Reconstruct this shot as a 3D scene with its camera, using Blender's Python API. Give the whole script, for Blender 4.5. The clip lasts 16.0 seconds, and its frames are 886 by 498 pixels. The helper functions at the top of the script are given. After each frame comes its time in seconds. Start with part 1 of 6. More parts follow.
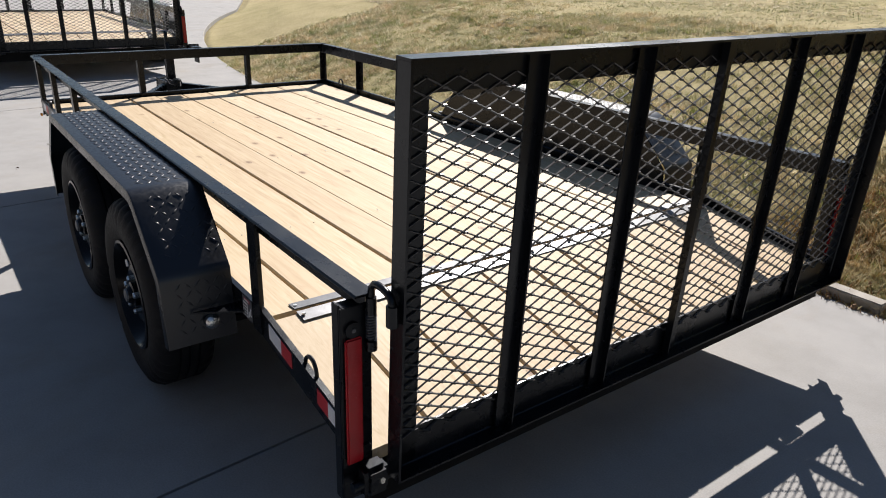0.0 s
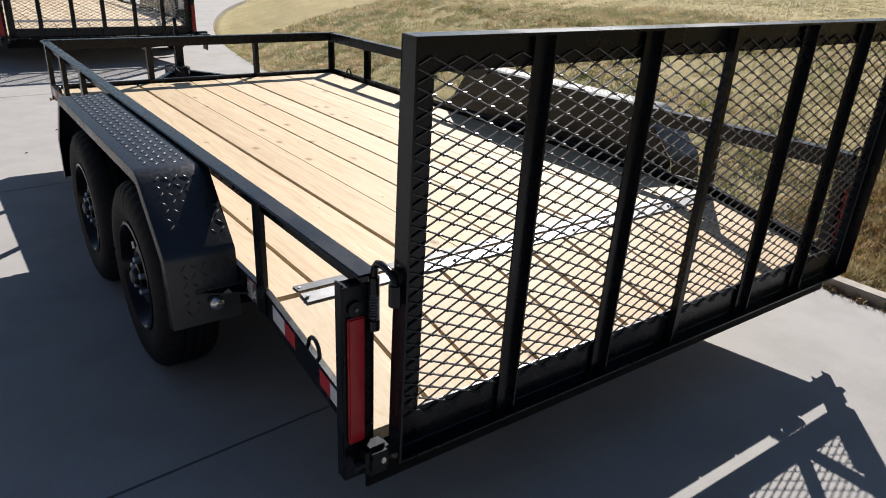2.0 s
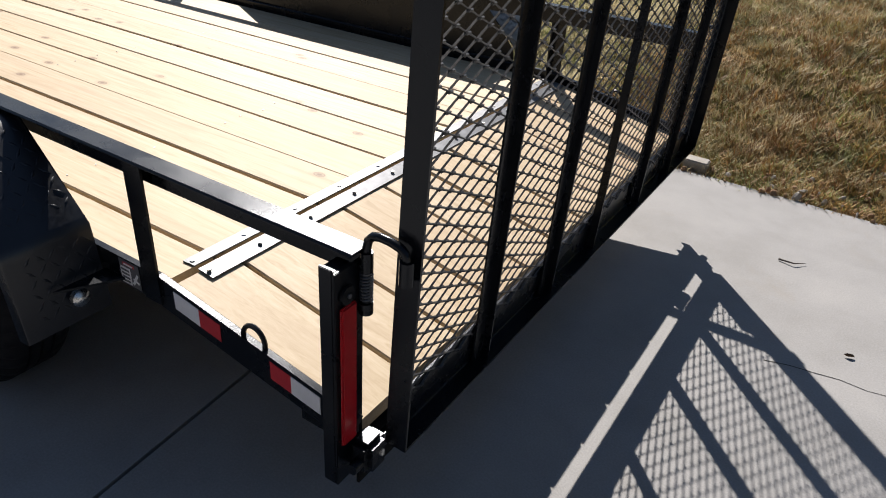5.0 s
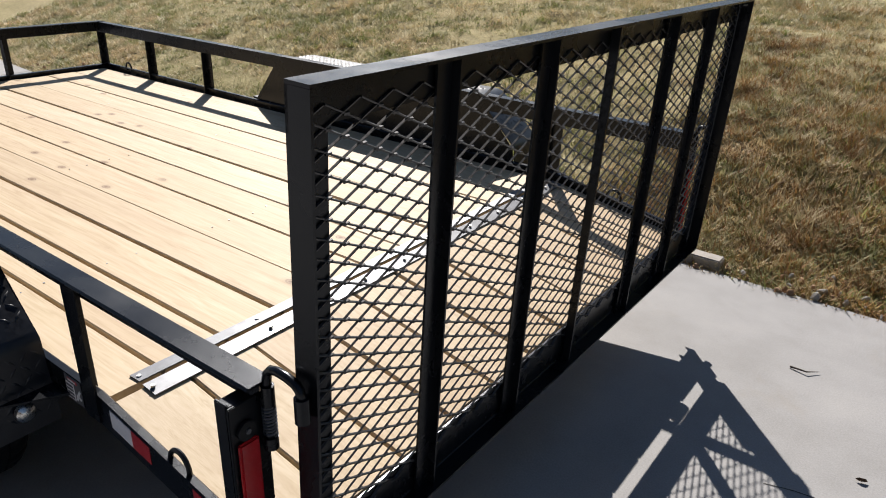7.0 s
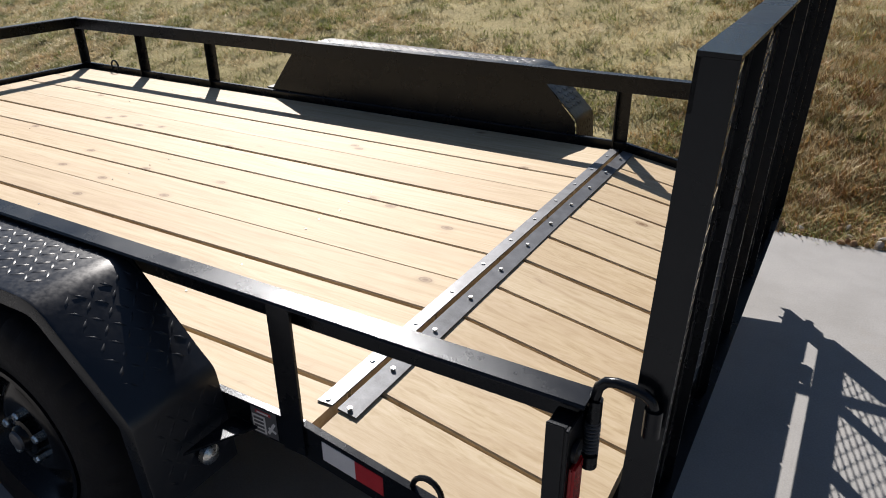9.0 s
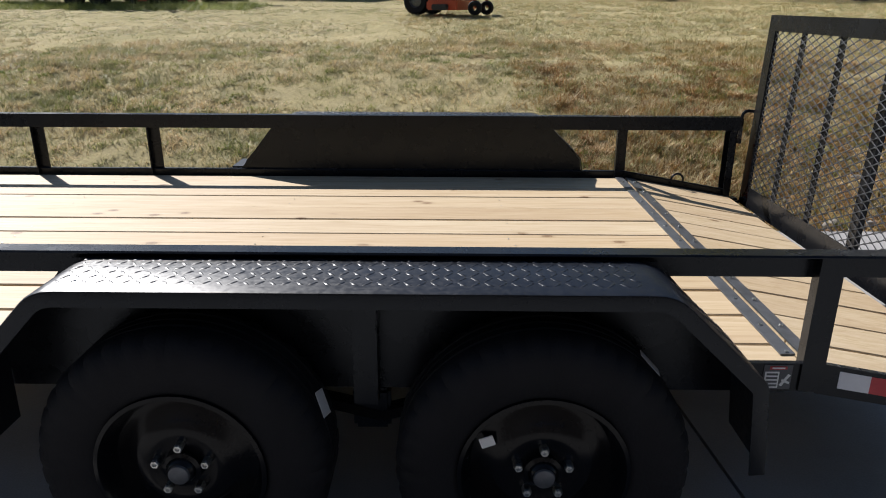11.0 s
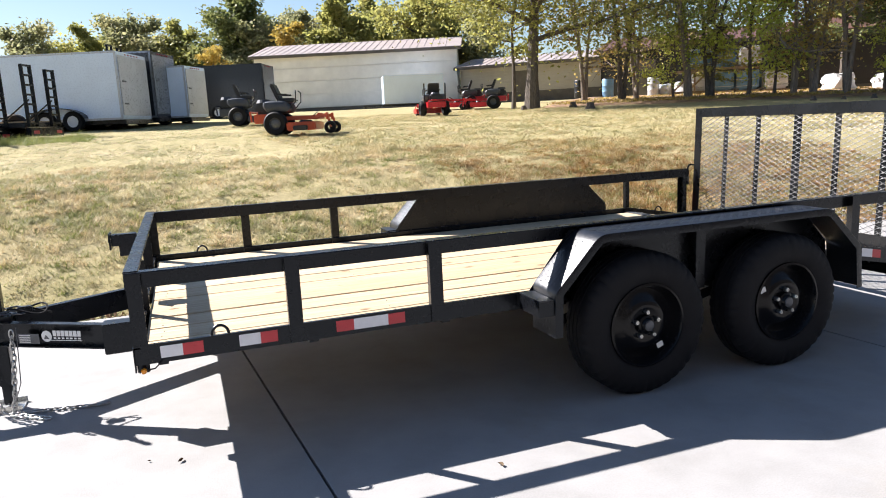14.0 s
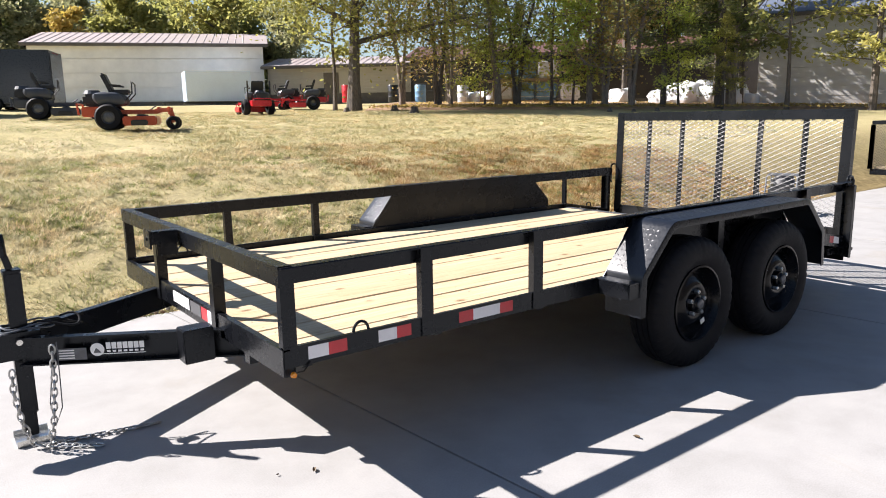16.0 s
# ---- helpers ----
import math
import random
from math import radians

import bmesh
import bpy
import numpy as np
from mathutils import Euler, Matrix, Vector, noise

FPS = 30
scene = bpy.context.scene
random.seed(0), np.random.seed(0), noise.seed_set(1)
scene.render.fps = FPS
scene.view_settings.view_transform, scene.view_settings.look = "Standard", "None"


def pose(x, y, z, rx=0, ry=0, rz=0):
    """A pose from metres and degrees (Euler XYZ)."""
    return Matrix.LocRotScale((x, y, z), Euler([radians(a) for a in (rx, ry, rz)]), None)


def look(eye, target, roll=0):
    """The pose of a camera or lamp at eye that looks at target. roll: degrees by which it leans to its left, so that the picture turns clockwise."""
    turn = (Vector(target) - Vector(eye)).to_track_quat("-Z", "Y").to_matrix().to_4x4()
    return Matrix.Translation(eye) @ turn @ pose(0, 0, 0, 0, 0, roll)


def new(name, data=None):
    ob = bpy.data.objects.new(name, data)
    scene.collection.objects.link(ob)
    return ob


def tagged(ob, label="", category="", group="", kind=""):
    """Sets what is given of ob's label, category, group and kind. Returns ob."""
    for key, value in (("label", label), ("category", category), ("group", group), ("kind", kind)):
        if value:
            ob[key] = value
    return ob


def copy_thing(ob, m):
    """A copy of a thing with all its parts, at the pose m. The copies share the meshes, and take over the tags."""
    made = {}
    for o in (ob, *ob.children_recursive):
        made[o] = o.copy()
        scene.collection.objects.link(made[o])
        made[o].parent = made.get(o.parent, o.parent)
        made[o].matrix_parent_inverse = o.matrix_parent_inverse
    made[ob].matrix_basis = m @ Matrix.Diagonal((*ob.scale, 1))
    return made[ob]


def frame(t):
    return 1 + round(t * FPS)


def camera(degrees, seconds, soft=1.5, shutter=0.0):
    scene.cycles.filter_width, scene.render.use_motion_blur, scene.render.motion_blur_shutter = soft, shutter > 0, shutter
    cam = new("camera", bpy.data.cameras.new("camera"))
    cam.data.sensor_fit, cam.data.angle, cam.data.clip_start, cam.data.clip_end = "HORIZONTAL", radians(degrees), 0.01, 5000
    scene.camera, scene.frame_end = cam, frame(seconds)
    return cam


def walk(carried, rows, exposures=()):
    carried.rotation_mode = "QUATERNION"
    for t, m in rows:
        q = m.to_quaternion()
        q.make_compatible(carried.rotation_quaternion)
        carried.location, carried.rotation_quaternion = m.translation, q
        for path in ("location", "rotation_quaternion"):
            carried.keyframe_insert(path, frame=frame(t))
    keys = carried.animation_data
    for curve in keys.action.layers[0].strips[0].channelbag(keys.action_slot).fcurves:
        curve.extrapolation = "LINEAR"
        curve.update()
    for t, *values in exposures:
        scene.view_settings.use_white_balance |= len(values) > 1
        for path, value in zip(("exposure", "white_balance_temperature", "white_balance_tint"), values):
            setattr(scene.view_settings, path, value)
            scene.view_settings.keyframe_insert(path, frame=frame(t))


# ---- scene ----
cam = camera(64.4, 16.0, 1.0)
PATH = [
    (0, (5.577, -0.688, 1.495), (4.1, 0.429, 0.739), 1.9),
    (0.3, (5.67, -0.612, 1.512), (4.189, 0.513, 0.776), 1.7),
    (0.5, (5.725, -0.563, 1.513), (4.242, 0.564, 0.785), 2.0),
    (1, (5.789, -0.516, 1.505), (4.295, 0.596, 0.777), 2.3),
    (1.5, (5.704, -0.576, 1.478), (4.21, 0.519, 0.723), 2.5),
    (2, (5.594, -0.691, 1.47), (4.112, 0.408, 0.698), 2.5),
    (2.5, (5.52, -0.758, 1.424), (4.142, 0.425, 0.586), 3.0),
    (3, (5.35, -0.713, 1.371), (4.047, 0.505, 0.468), 3.9),
    (3.2, (5.291, -0.703, 1.383), (4.002, 0.516, 0.458), 3.8),
    (5.3, (5.037, -0.839, 1.486), (4.188, 0.654, 0.46), 3.8),
    (5.5, (5.05, -0.85, 1.507), (4.203, 0.659, 0.504), 3.7),
    (6, (5.077, -0.8, 1.527), (4.198, 0.719, 0.568), 3.2),
    (6.5, (5.12, -0.705, 1.536), (4.147, 0.806, 0.659), 2.8),
    (7, (5.196, -0.6, 1.525), (4.124, 0.869, 0.694), 2.1),
    (7.5, (5.197, -0.571, 1.506), (4.009, 0.809, 0.679), 1.8),
    (8, (5.086, -0.591, 1.496), (3.813, 0.692, 0.64), 0.8),
    (8.2, (5.026, -0.614, 1.495), (3.788, 0.692, 0.623), 0.7),
    (10.3, (3.508, -1.305, 1.418), (3.345, 0.539, 0.661), 0.4),
    (10.5, (3.314, -1.362, 1.389), (3.219, 0.506, 0.678), 1.2),
    (10.9, (2.973, -1.532, 1.377), (2.92, 0.358, 0.727), 0.4),
    (11, (2.856, -1.588, 1.384), (2.835, 0.3, 0.724), 0.2),
    (11.5, (2.437, -1.892, 1.372), (2.459, 0.011, 0.757), -1.4),
    (12, (2.017, -2.104, 1.321), (2.19, -0.19, 0.768), -1.4),
    (12.5, (1.58, -2.43, 1.368), (1.828, -0.516, 0.845), -2.0),
    (13, (1.157, -2.68, 1.362), (1.483, -0.766, 0.878), -1.8),
    (13.5, (0.696, -2.795, 1.346), (1.139, -0.896, 0.898), -2.9),
    (14, (0.246, -2.88, 1.34), (0.919, -1.032, 0.979), -2.7),
    (14.5, (-0.154, -2.778, 1.289), (0.74, -1.017, 0.977), -1.3),
    (15, (-0.498, -2.644, 1.305), (0.434, -0.907, 0.965), -1.9),
    (15.5, (-0.811, -2.517, 1.337), (0.2, -0.83, 0.976), -2.2),
    (16, (-0.984, -2.241, 1.328), (0.204, -0.675, 0.958), -1.0),
]
walk(cam, [(t, look(eye, target, roll)) for t, eye, target, roll in PATH], [(0, 0.76, 6550, 12.5), (8, 0.68, 6500, 12.5), (10.5, 0.47, 6350, 12), (11.3, 0.84, 6200, 12), (12.5, 1.45, 6250, 13), (14, 1.60, 6300, 14), (16, 1.53, 6400, 14.5)])

# ---- world, sun, exposure ----
SUN_DIR = Vector((0.79, -0.895, -1.0)).normalized()
world = bpy.data.worlds.new("world")
scene.world = world
world.use_nodes = True
wn = world.node_tree.nodes
sky = wn.new("ShaderNodeTexSky")
sky.sky_type = 'NISHITA'
sky.sun_disc = False
sky.sun_elevation = math.asin(-SUN_DIR.z)
sky.sun_rotation = math.atan2(-SUN_DIR.x, -SUN_DIR.y)
sky.air_density, sky.dust_density, sky.ozone_density = 1.1, 0.35, 2.2
wn["Background"].inputs[1].default_value = 0.044
world.node_tree.links.new(sky.outputs[0], wn["Background"].inputs[0])
sun = new("sun", bpy.data.lights.new("sun", "SUN"))
sun.data.energy, sun.data.angle, sun.data.color = 5.0, radians(0.55), (1.0, 0.955, 0.89)
sun.matrix_world = look((-20, 25, 28), Vector((-20, 25, 28)) + SUN_DIR)

# ---- materials ----


def material(name):
    m = bpy.data.materials.new(name)
    m.use_nodes = True
    nt = m.node_tree
    return m, nt, nt.nodes["Principled BSDF"]


def node(nt, kind, **values):
    n = nt.nodes.new("ShaderNode" + kind)
    for k, v in values.items():
        n.inputs[k.replace("_", " ")].default_value = v
    return n


def ramp(nt, source, stops):
    r = nt.nodes.new("ShaderNodeValToRGB")
    while len(r.color_ramp.elements) < len(stops):
        r.color_ramp.elements.new(0.5)
    for e, (p, c) in zip(r.color_ramp.elements, stops):
        e.position, e.color = p, (*c, 1) if len(c) == 3 else c
    nt.links.new(source, r.inputs[0])
    return r.outputs[0]


def coords(nt, scale=(1, 1, 1), which="Object", shift=None):
    tc = nt.nodes.new("ShaderNodeTexCoord")
    mp = nt.nodes.new("ShaderNodeMapping")
    mp.inputs["Scale"].default_value = scale
    nt.links.new(tc.outputs[which], mp.inputs[0])
    if shift:
        oi = nt.nodes.new("ShaderNodeObjectInfo")
        mul = nt.nodes.new("ShaderNodeVectorMath")
        mul.operation = 'SCALE'
        mul.inputs[0].default_value = shift
        nt.links.new(oi.outputs["Random"], mul.inputs["Scale"])
        nt.links.new(mul.outputs[0], mp.inputs["Location"])
    return mp.outputs[0]


def noise_at(nt, vec, scale, detail=4.0, rough=0.55, distort=0.0):
    n = node(nt, "TexNoise", Scale=scale, Detail=detail, Roughness=rough, Distortion=distort)
    nt.links.new(vec, n.inputs["Vector"])
    return n.outputs["Fac"]


def mix(nt, fac, a, b, mode='MIX'):
    n = nt.nodes.new("ShaderNodeMix")
    n.data_type, n.blend_type = 'RGBA', mode
    for sock, v in ((n.inputs["Factor"], fac), (n.inputs["A"], a), (n.inputs["B"], b)):
        if isinstance(v, bpy.types.NodeSocket):
            nt.links.new(v, sock)
        elif isinstance(v, (int, float)):
            sock.default_value = v
        else:
            sock.default_value = (*v, 1)
    return n.outputs["Result"]


def bump(nt, bsdf, height, strength=0.3, distance=0.01):
    b = node(nt, "Bump", Strength=strength, Distance=distance)
    nt.links.new(height, b.inputs["Height"])
    nt.links.new(b.outputs[0], bsdf.inputs["Normal"])


def plain(name, colour, rough=0.5, metal=0.0, spread=0.25, scale=8.0, bumpy=0.1, spec=0.5, coat=0.0):
    """A painted, moulded or bare surface with two scales of variation."""
    m, nt, p = material(name)
    v = coords(nt)
    big, small = noise_at(nt, v, scale, 3), noise_at(nt, v, scale * 14, 4)
    lo = [c * (1 - spread) for c in colour]
    hi = [min(1, c * (1 + spread)) for c in colour]
    c1 = ramp(nt, big, [(0.3, lo), (0.7, hi)])
    c2 = mix(nt, 0.35, c1, ramp(nt, small, [(0.35, lo), (0.65, hi)]))
    nt.links.new(c2, p.inputs["Base Color"])
    r = ramp(nt, small, [(0.3, (max(0.02, rough - 0.08),) * 3), (0.7, (min(1, rough + 0.08),) * 3)])
    nt.links.new(r, p.inputs["Roughness"])
    p.inputs["Metallic"].default_value = metal
    p.inputs["Specular IOR Level"].default_value = spec
    p.inputs["Coat Weight"].default_value = coat
    if bumpy:
        bump(nt, p, small, bumpy, 0.004)
    return m


def black_paint():
    """Gloss black enamel over rolled steel: dust, orange peel and faint scuffs."""
    m, nt, p = material("black_enamel")
    v = coords(nt)
    dust, peel = noise_at(nt, v, 5, 5, 0.65), noise_at(nt, v, 420, 2)
    c = ramp(nt, dust, [(0.35, (0.004, 0.0045, 0.006)), (0.62, (0.006, 0.0065, 0.008)), (0.88, (0.014, 0.014, 0.014))])
    nt.links.new(c, p.inputs["Base Color"])
    nt.links.new(ramp(nt, dust, [(0.3, (0.20,) * 3), (0.8, (0.38,) * 3)]), p.inputs["Roughness"])
    p.inputs["Specular IOR Level"].default_value = 0.29
    bump(nt, p, peel, 0.22, 0.001)
    # blue tint stands in for the sky's reflection; the enamel itself is neutral
    p.inputs["Specular Tint"].default_value = (0.84, 0.91, 1.0, 1.0)
    return m


def pine(name, tint):
    """New yellow-pine plank, grain along x, knots and a resin streak; every board its own."""
    m, nt, p = material(name)
    v = coords(nt, (0.55, 9.0, 9.0), shift=(37.0, 91.0, 53.0))
    grain = noise_at(nt, v, 5.0, 6, 0.6, 1.4)
    fine = noise_at(nt, coords(nt, (2.0, 90.0, 90.0), shift=(11.0, 7.0, 5.0)), 3.0, 3, 0.6)
    base = ramp(nt, grain, [(0.28, tint[0]), (0.5, tint[1]), (0.72, tint[2])])
    base = mix(nt, 0.09, base, ramp(nt, fine, [(0.35, tint[0]), (0.65, tint[2])]))
    streak = noise_at(nt, coords(nt, (0.35, 4.0, 4.0), shift=(19.0, 43.0, 29.0)), 2.2, 4, 0.6, 0.8)
    base = mix(nt, ramp(nt, streak, [(0.45, (0, 0, 0)), (0.7, (0.5, 0.5, 0.5))]), base, (0.43, 0.325, 0.22))
    vk = coords(nt, (3.0, 4.8, 4.8), shift=(23.0, 61.0, 17.0))
    vor = node(nt, "TexVoronoi", Scale=1.0, Randomness=1.0)
    vor.voronoi_dimensions = '2D'
    nt.links.new(vk, vor.inputs["Vector"])
    knot = ramp(nt, vor.outputs["Distance"], [(0.02, (0.95, 0.95, 0.95)), (0.045, (0.5, 0.5, 0.5)), (0.058, (0.9, 0.9, 0.9)), (0.075, (0.2, 0.2, 0.2)), (0.14, (0, 0, 0))])
    some = ramp(nt, noise_at(nt, vk, 0.9, 1), [(0.52, (0, 0, 0)), (0.57, (1, 1, 1))])
    kf = mix(nt, 1.0, knot, some, 'MULTIPLY')
    base = mix(nt, kf, base, (0.16, 0.09, 0.04))
    oi = nt.nodes.new("ShaderNodeObjectInfo")
    shade = ramp(nt, oi.outputs["Random"], [(0.0, (0.86, 0.79, 0.70)), (0.3, (1.0, 0.985, 0.95)), (0.65, (0.92, 0.85, 0.76)), (1.0, (1.0, 0.99, 0.96))])
    base = mix(nt, 1.0, base, shade, 'MULTIPLY')
    nt.links.new(base, p.inputs["Base Color"])
    p.inputs["Roughness"].default_value = 0.62
    p.inputs["Specular IOR Level"].default_value = 0.35
    bump(nt, p, fine, 0.12, 0.003)
    return m


def concrete_mat():
    m, nt, p = material("broom_finished_concrete")
    v = coords(nt)
    big, mid, fine = noise_at(nt, v, 0.35, 5, 0.6), noise_at(nt, v, 3.2, 6, 0.62), noise_at(nt, v, 160, 3)
    c = ramp(nt, big, [(0.3, (0.259, 0.254, 0.246)), (0.7, (0.322, 0.315, 0.305))])
    c = mix(nt, 0.6, c, ramp(nt, mid, [(0.3, (0.215, 0.208, 0.198)), (0.52, (0.298, 0.291, 0.285)), (0.75, (0.365, 0.354, 0.340))]))
    c = mix(nt, 0.25, c, ramp(nt, fine, [(0.3, (0.189, 0.186, 0.183)), (0.7, (0.392, 0.386, 0.380))]))
    stain = ramp(nt, noise_at(nt, v, 0.9, 6, 0.7, 0.8), [(0.56, (0, 0, 0)), (0.74, (0.42, 0.42, 0.42))])
    c = mix(nt, stain, c, (0.252, 0.214, 0.164))
    nt.links.new(c, p.inputs["Base Color"])
    p.inputs["Roughness"].default_value = 0.85
    p.inputs["Specular IOR Level"].default_value = 0.3
    broom = noise_at(nt, coords(nt, (260, 9, 1)), 1.0, 3)
    bump(nt, p, mix(nt, 0.5, broom, fine), 0.22, 0.004)
    return m


def lawn_mat():
    """Autumn turf: straw, olive and some green, bare sandy spots."""
    m, nt, p = material("autumn_turf")
    v = coords(nt)
    big, mid, fine = noise_at(nt, v, 0.16, 5, 0.6), noise_at(nt, v, 1.5, 6, 0.65), noise_at(nt, v, 26, 5, 0.7)
    c = ramp(nt, big, [(0.34, (0.22, 0.225, 0.095)), (0.5, (0.38, 0.335, 0.175)), (0.68, (0.47, 0.40, 0.235))])
    c2 = ramp(nt, mid, [(0.3, (0.165, 0.17, 0.08)), (0.5, (0.36, 0.31, 0.175)), (0.68, (0.52, 0.435, 0.285))])
    c = mix(nt, 0.45, c, c2)
    c = mix(nt, 0.42, c, ramp(nt, fine, [(0.32, (0.11, 0.09, 0.04)), (0.55, (0.34, 0.275, 0.13)), (0.75, (0.58, 0.48, 0.29))]))
    # soil and thatch of the bank, darkened further for the shade between tufts
    thatch_shade = ramp(nt, noise_at(nt, v, 9, 5, 0.7), [(0.3, (0.07, 0.052, 0.025)), (0.55, (0.19, 0.14, 0.065)), (0.78, (0.33, 0.255, 0.135))])
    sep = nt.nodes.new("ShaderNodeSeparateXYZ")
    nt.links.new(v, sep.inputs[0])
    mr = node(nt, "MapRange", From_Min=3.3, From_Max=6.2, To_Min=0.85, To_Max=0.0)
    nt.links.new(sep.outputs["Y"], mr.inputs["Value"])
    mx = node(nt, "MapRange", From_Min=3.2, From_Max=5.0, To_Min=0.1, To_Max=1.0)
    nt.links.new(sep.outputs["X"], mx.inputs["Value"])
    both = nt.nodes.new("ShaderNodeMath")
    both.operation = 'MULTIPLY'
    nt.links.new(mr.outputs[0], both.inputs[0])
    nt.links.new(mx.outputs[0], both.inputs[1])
    c = mix(nt, both.outputs[0], c, thatch_shade)
    bare = ramp(nt, noise_at(nt, v, 0.8, 5, 0.62, 0.6), [(0.69, (0, 0, 0)), (0.76, (0.5, 0.5, 0.5))])
    c = mix(nt, bare, c, (0.36, 0.30, 0.225))
    nt.links.new(c, p.inputs["Base Color"])
    p.inputs["Roughness"].default_value = 0.95
    p.inputs["Specular IOR Level"].default_value = 0.1
    bump(nt, p, mix(nt, 0.7, mid, fine), 0.6, 0.03)
    return m


def foliage(name, dark, light, gold, translucent=0.25, patch=0.55, clump=0.5):
    """Leaf colours that differ leaf by leaf and branch by branch."""
    m, nt, p = material(name)
    geo = nt.nodes.new("ShaderNodeNewGeometry")
    rnd = ramp(nt, geo.outputs["Random Per Island"], [(0.0, dark), (0.45, light), (0.8, light), (1.0, gold)])
    broad = ramp(nt, noise_at(nt, coords(nt), patch, 4), [(0.38, dark), (0.52, light), (0.66, gold)])
    c = mix(nt, clump, rnd, broad)
    nt.links.new(c, p.inputs["Base Color"])
    p.inputs["Roughness"].default_value = 0.6
    p.inputs["Specular IOR Level"].default_value = 0.25
    tr = nt.nodes.new("ShaderNodeBsdfTranslucent")
    nt.links.new(c, tr.inputs[0])
    ms = nt.nodes.new("ShaderNodeMixShader")
    ms.inputs[0].default_value = translucent
    nt.links.new(p.outputs[0], ms.inputs[1])
    nt.links.new(tr.outputs[0], ms.inputs[2])
    nt.links.new(ms.outputs[0], nt.nodes["Material Output"].inputs[0])
    return m


def bark(name="grey_brown_bark", gain=1.0):
    m, nt, p = material(name)
    f = noise_at(nt, coords(nt, (9, 9, 1.6)), 3.0, 6, 0.7)
    stops = [(a, tuple(v * gain for v in c)) for a, c in ((0.3, (0.05, 0.042, 0.034)), (0.6, (0.14, 0.115, 0.095)), (0.8, (0.23, 0.195, 0.165)))]
    nt.links.new(ramp(nt, f, stops), p.inputs["Base Color"])
    p.inputs["Roughness"].default_value = 0.95
    bump(nt, p, f, 0.8, 0.03)
    return m


def siding(name, colour, period, axis, depth=0.35):
    """Ribbed sheet or lap boards; period in metres along the given local axis."""
    m, nt, p = material(name)
    v = coords(nt)
    w = node(nt, "TexWave", Scale=1.0 / period / 1.0, Distortion=0.0)
    w.wave_type, w.bands_direction, w.wave_profile = 'BANDS', axis, 'SAW'
    w.inputs["Scale"].default_value = 0.314 / period
    nt.links.new(v, w.inputs["Vector"])
    n = noise_at(nt, v, 0.8, 5, 0.65)
    lo, hi = [c * 0.86 for c in colour], [min(1, c * 1.06) for c in colour]
    nt.links.new(ramp(nt, n, [(0.3, lo), (0.7, hi)]), p.inputs["Base Color"])
    p.inputs["Roughness"].default_value = 0.55
    bump(nt, p, w.outputs["Fac"], depth, 0.02)
    return m


BLACK = black_paint()
TREAD = plain("black_tread_plate", (0.006, 0.008, 0.013), 0.36, 0.0, 0.3, 6, 0.05, 0.6)
PINE = pine("new_pine", ((0.39, 0.295, 0.175), (0.515, 0.42, 0.285), (0.59, 0.50, 0.37)))
STEEL = plain("bare_flat_steel", (0.10, 0.105, 0.115), 0.45, 0.45, 0.4, 25, 0.04)
ZINC = plain("bright_zinc", (0.62, 0.62, 0.6), 0.3, 1.0, 0.15, 20, 0.1)
RUBBER = plain("tyre_rubber", (0.009, 0.009, 0.0105), 0.68, 0.0, 0.3, 9, 0.25, 0.18)
# duller copy of the black paint, keeps the shaded underparts dark
UNDER = plain("flat_black_for_shade", (0.006, 0.006, 0.0065), 0.75, 0.0, 0.3, 6, 0.1, 0.12)
MESH = plain("black_expanded_steel", (0.012, 0.012, 0.013), 0.40, 0.0, 0.3, 9, 0.0, 0.9)
RIM = plain("gloss_black_rim", (0.005, 0.005, 0.006), 0.2, 0.0, 0.2, 9, 0.02, 0.2)
CHAIN = plain("galvanised_chain", (0.42, 0.42, 0.41), 0.38, 0.85, 0.2, 20, 0.1)
RED = plain("red_lens", (0.36, 0.01, 0.015), 0.22, 0.0, 0.15, 30, 0.05)
RED_TAPE = plain("red_reflective_tape", (0.50, 0.03, 0.04), 0.35, 0.0, 0.1, 30, 0.1)
WHITE_TAPE = plain("white_reflective_tape", (0.72, 0.72, 0.74), 0.35, 0.0, 0.06, 30, 0.1)
AMBER = plain("amber_lens", (0.72, 0.24, 0.01), 0.25, 0.0, 0.1, 30, 0.05)
LABEL = plain("paper_label", (0.75, 0.75, 0.73), 0.5, 0.0, 0.06, 30, 0.05)
DARKGREY = plain("dark_print", (0.09, 0.09, 0.095), 0.55, 0.0, 0.1, 20, 0.0)
CONCRETE = concrete_mat()
JOINT = plain("joint_filler", (0.04, 0.037, 0.033), 0.9, 0.0, 0.3, 8, 0.3)
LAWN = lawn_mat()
GRASS = foliage("dry_grass_blades", (0.24, 0.26, 0.11), (0.58, 0.48, 0.28), (0.68, 0.51, 0.31), 0.22, 2.6, 0.68)
DIM_GRASS = foliage("weathered_grass_blades", (0.12, 0.12, 0.035), (0.42, 0.295, 0.115), (0.56, 0.34, 0.13), 0.1, 5.0, 0.7)
PALE_GRASS = foliage("pale_lawn_blades", (0.31, 0.325, 0.165), (0.58, 0.50, 0.33), (0.70, 0.59, 0.42), 0.12, 1.6, 0.6)
MIXED_GRASS = foliage("olive_straw_blades", (0.24, 0.25, 0.10), (0.55, 0.465, 0.245), (0.68, 0.53, 0.31), 0.12, 2.2, 0.65)
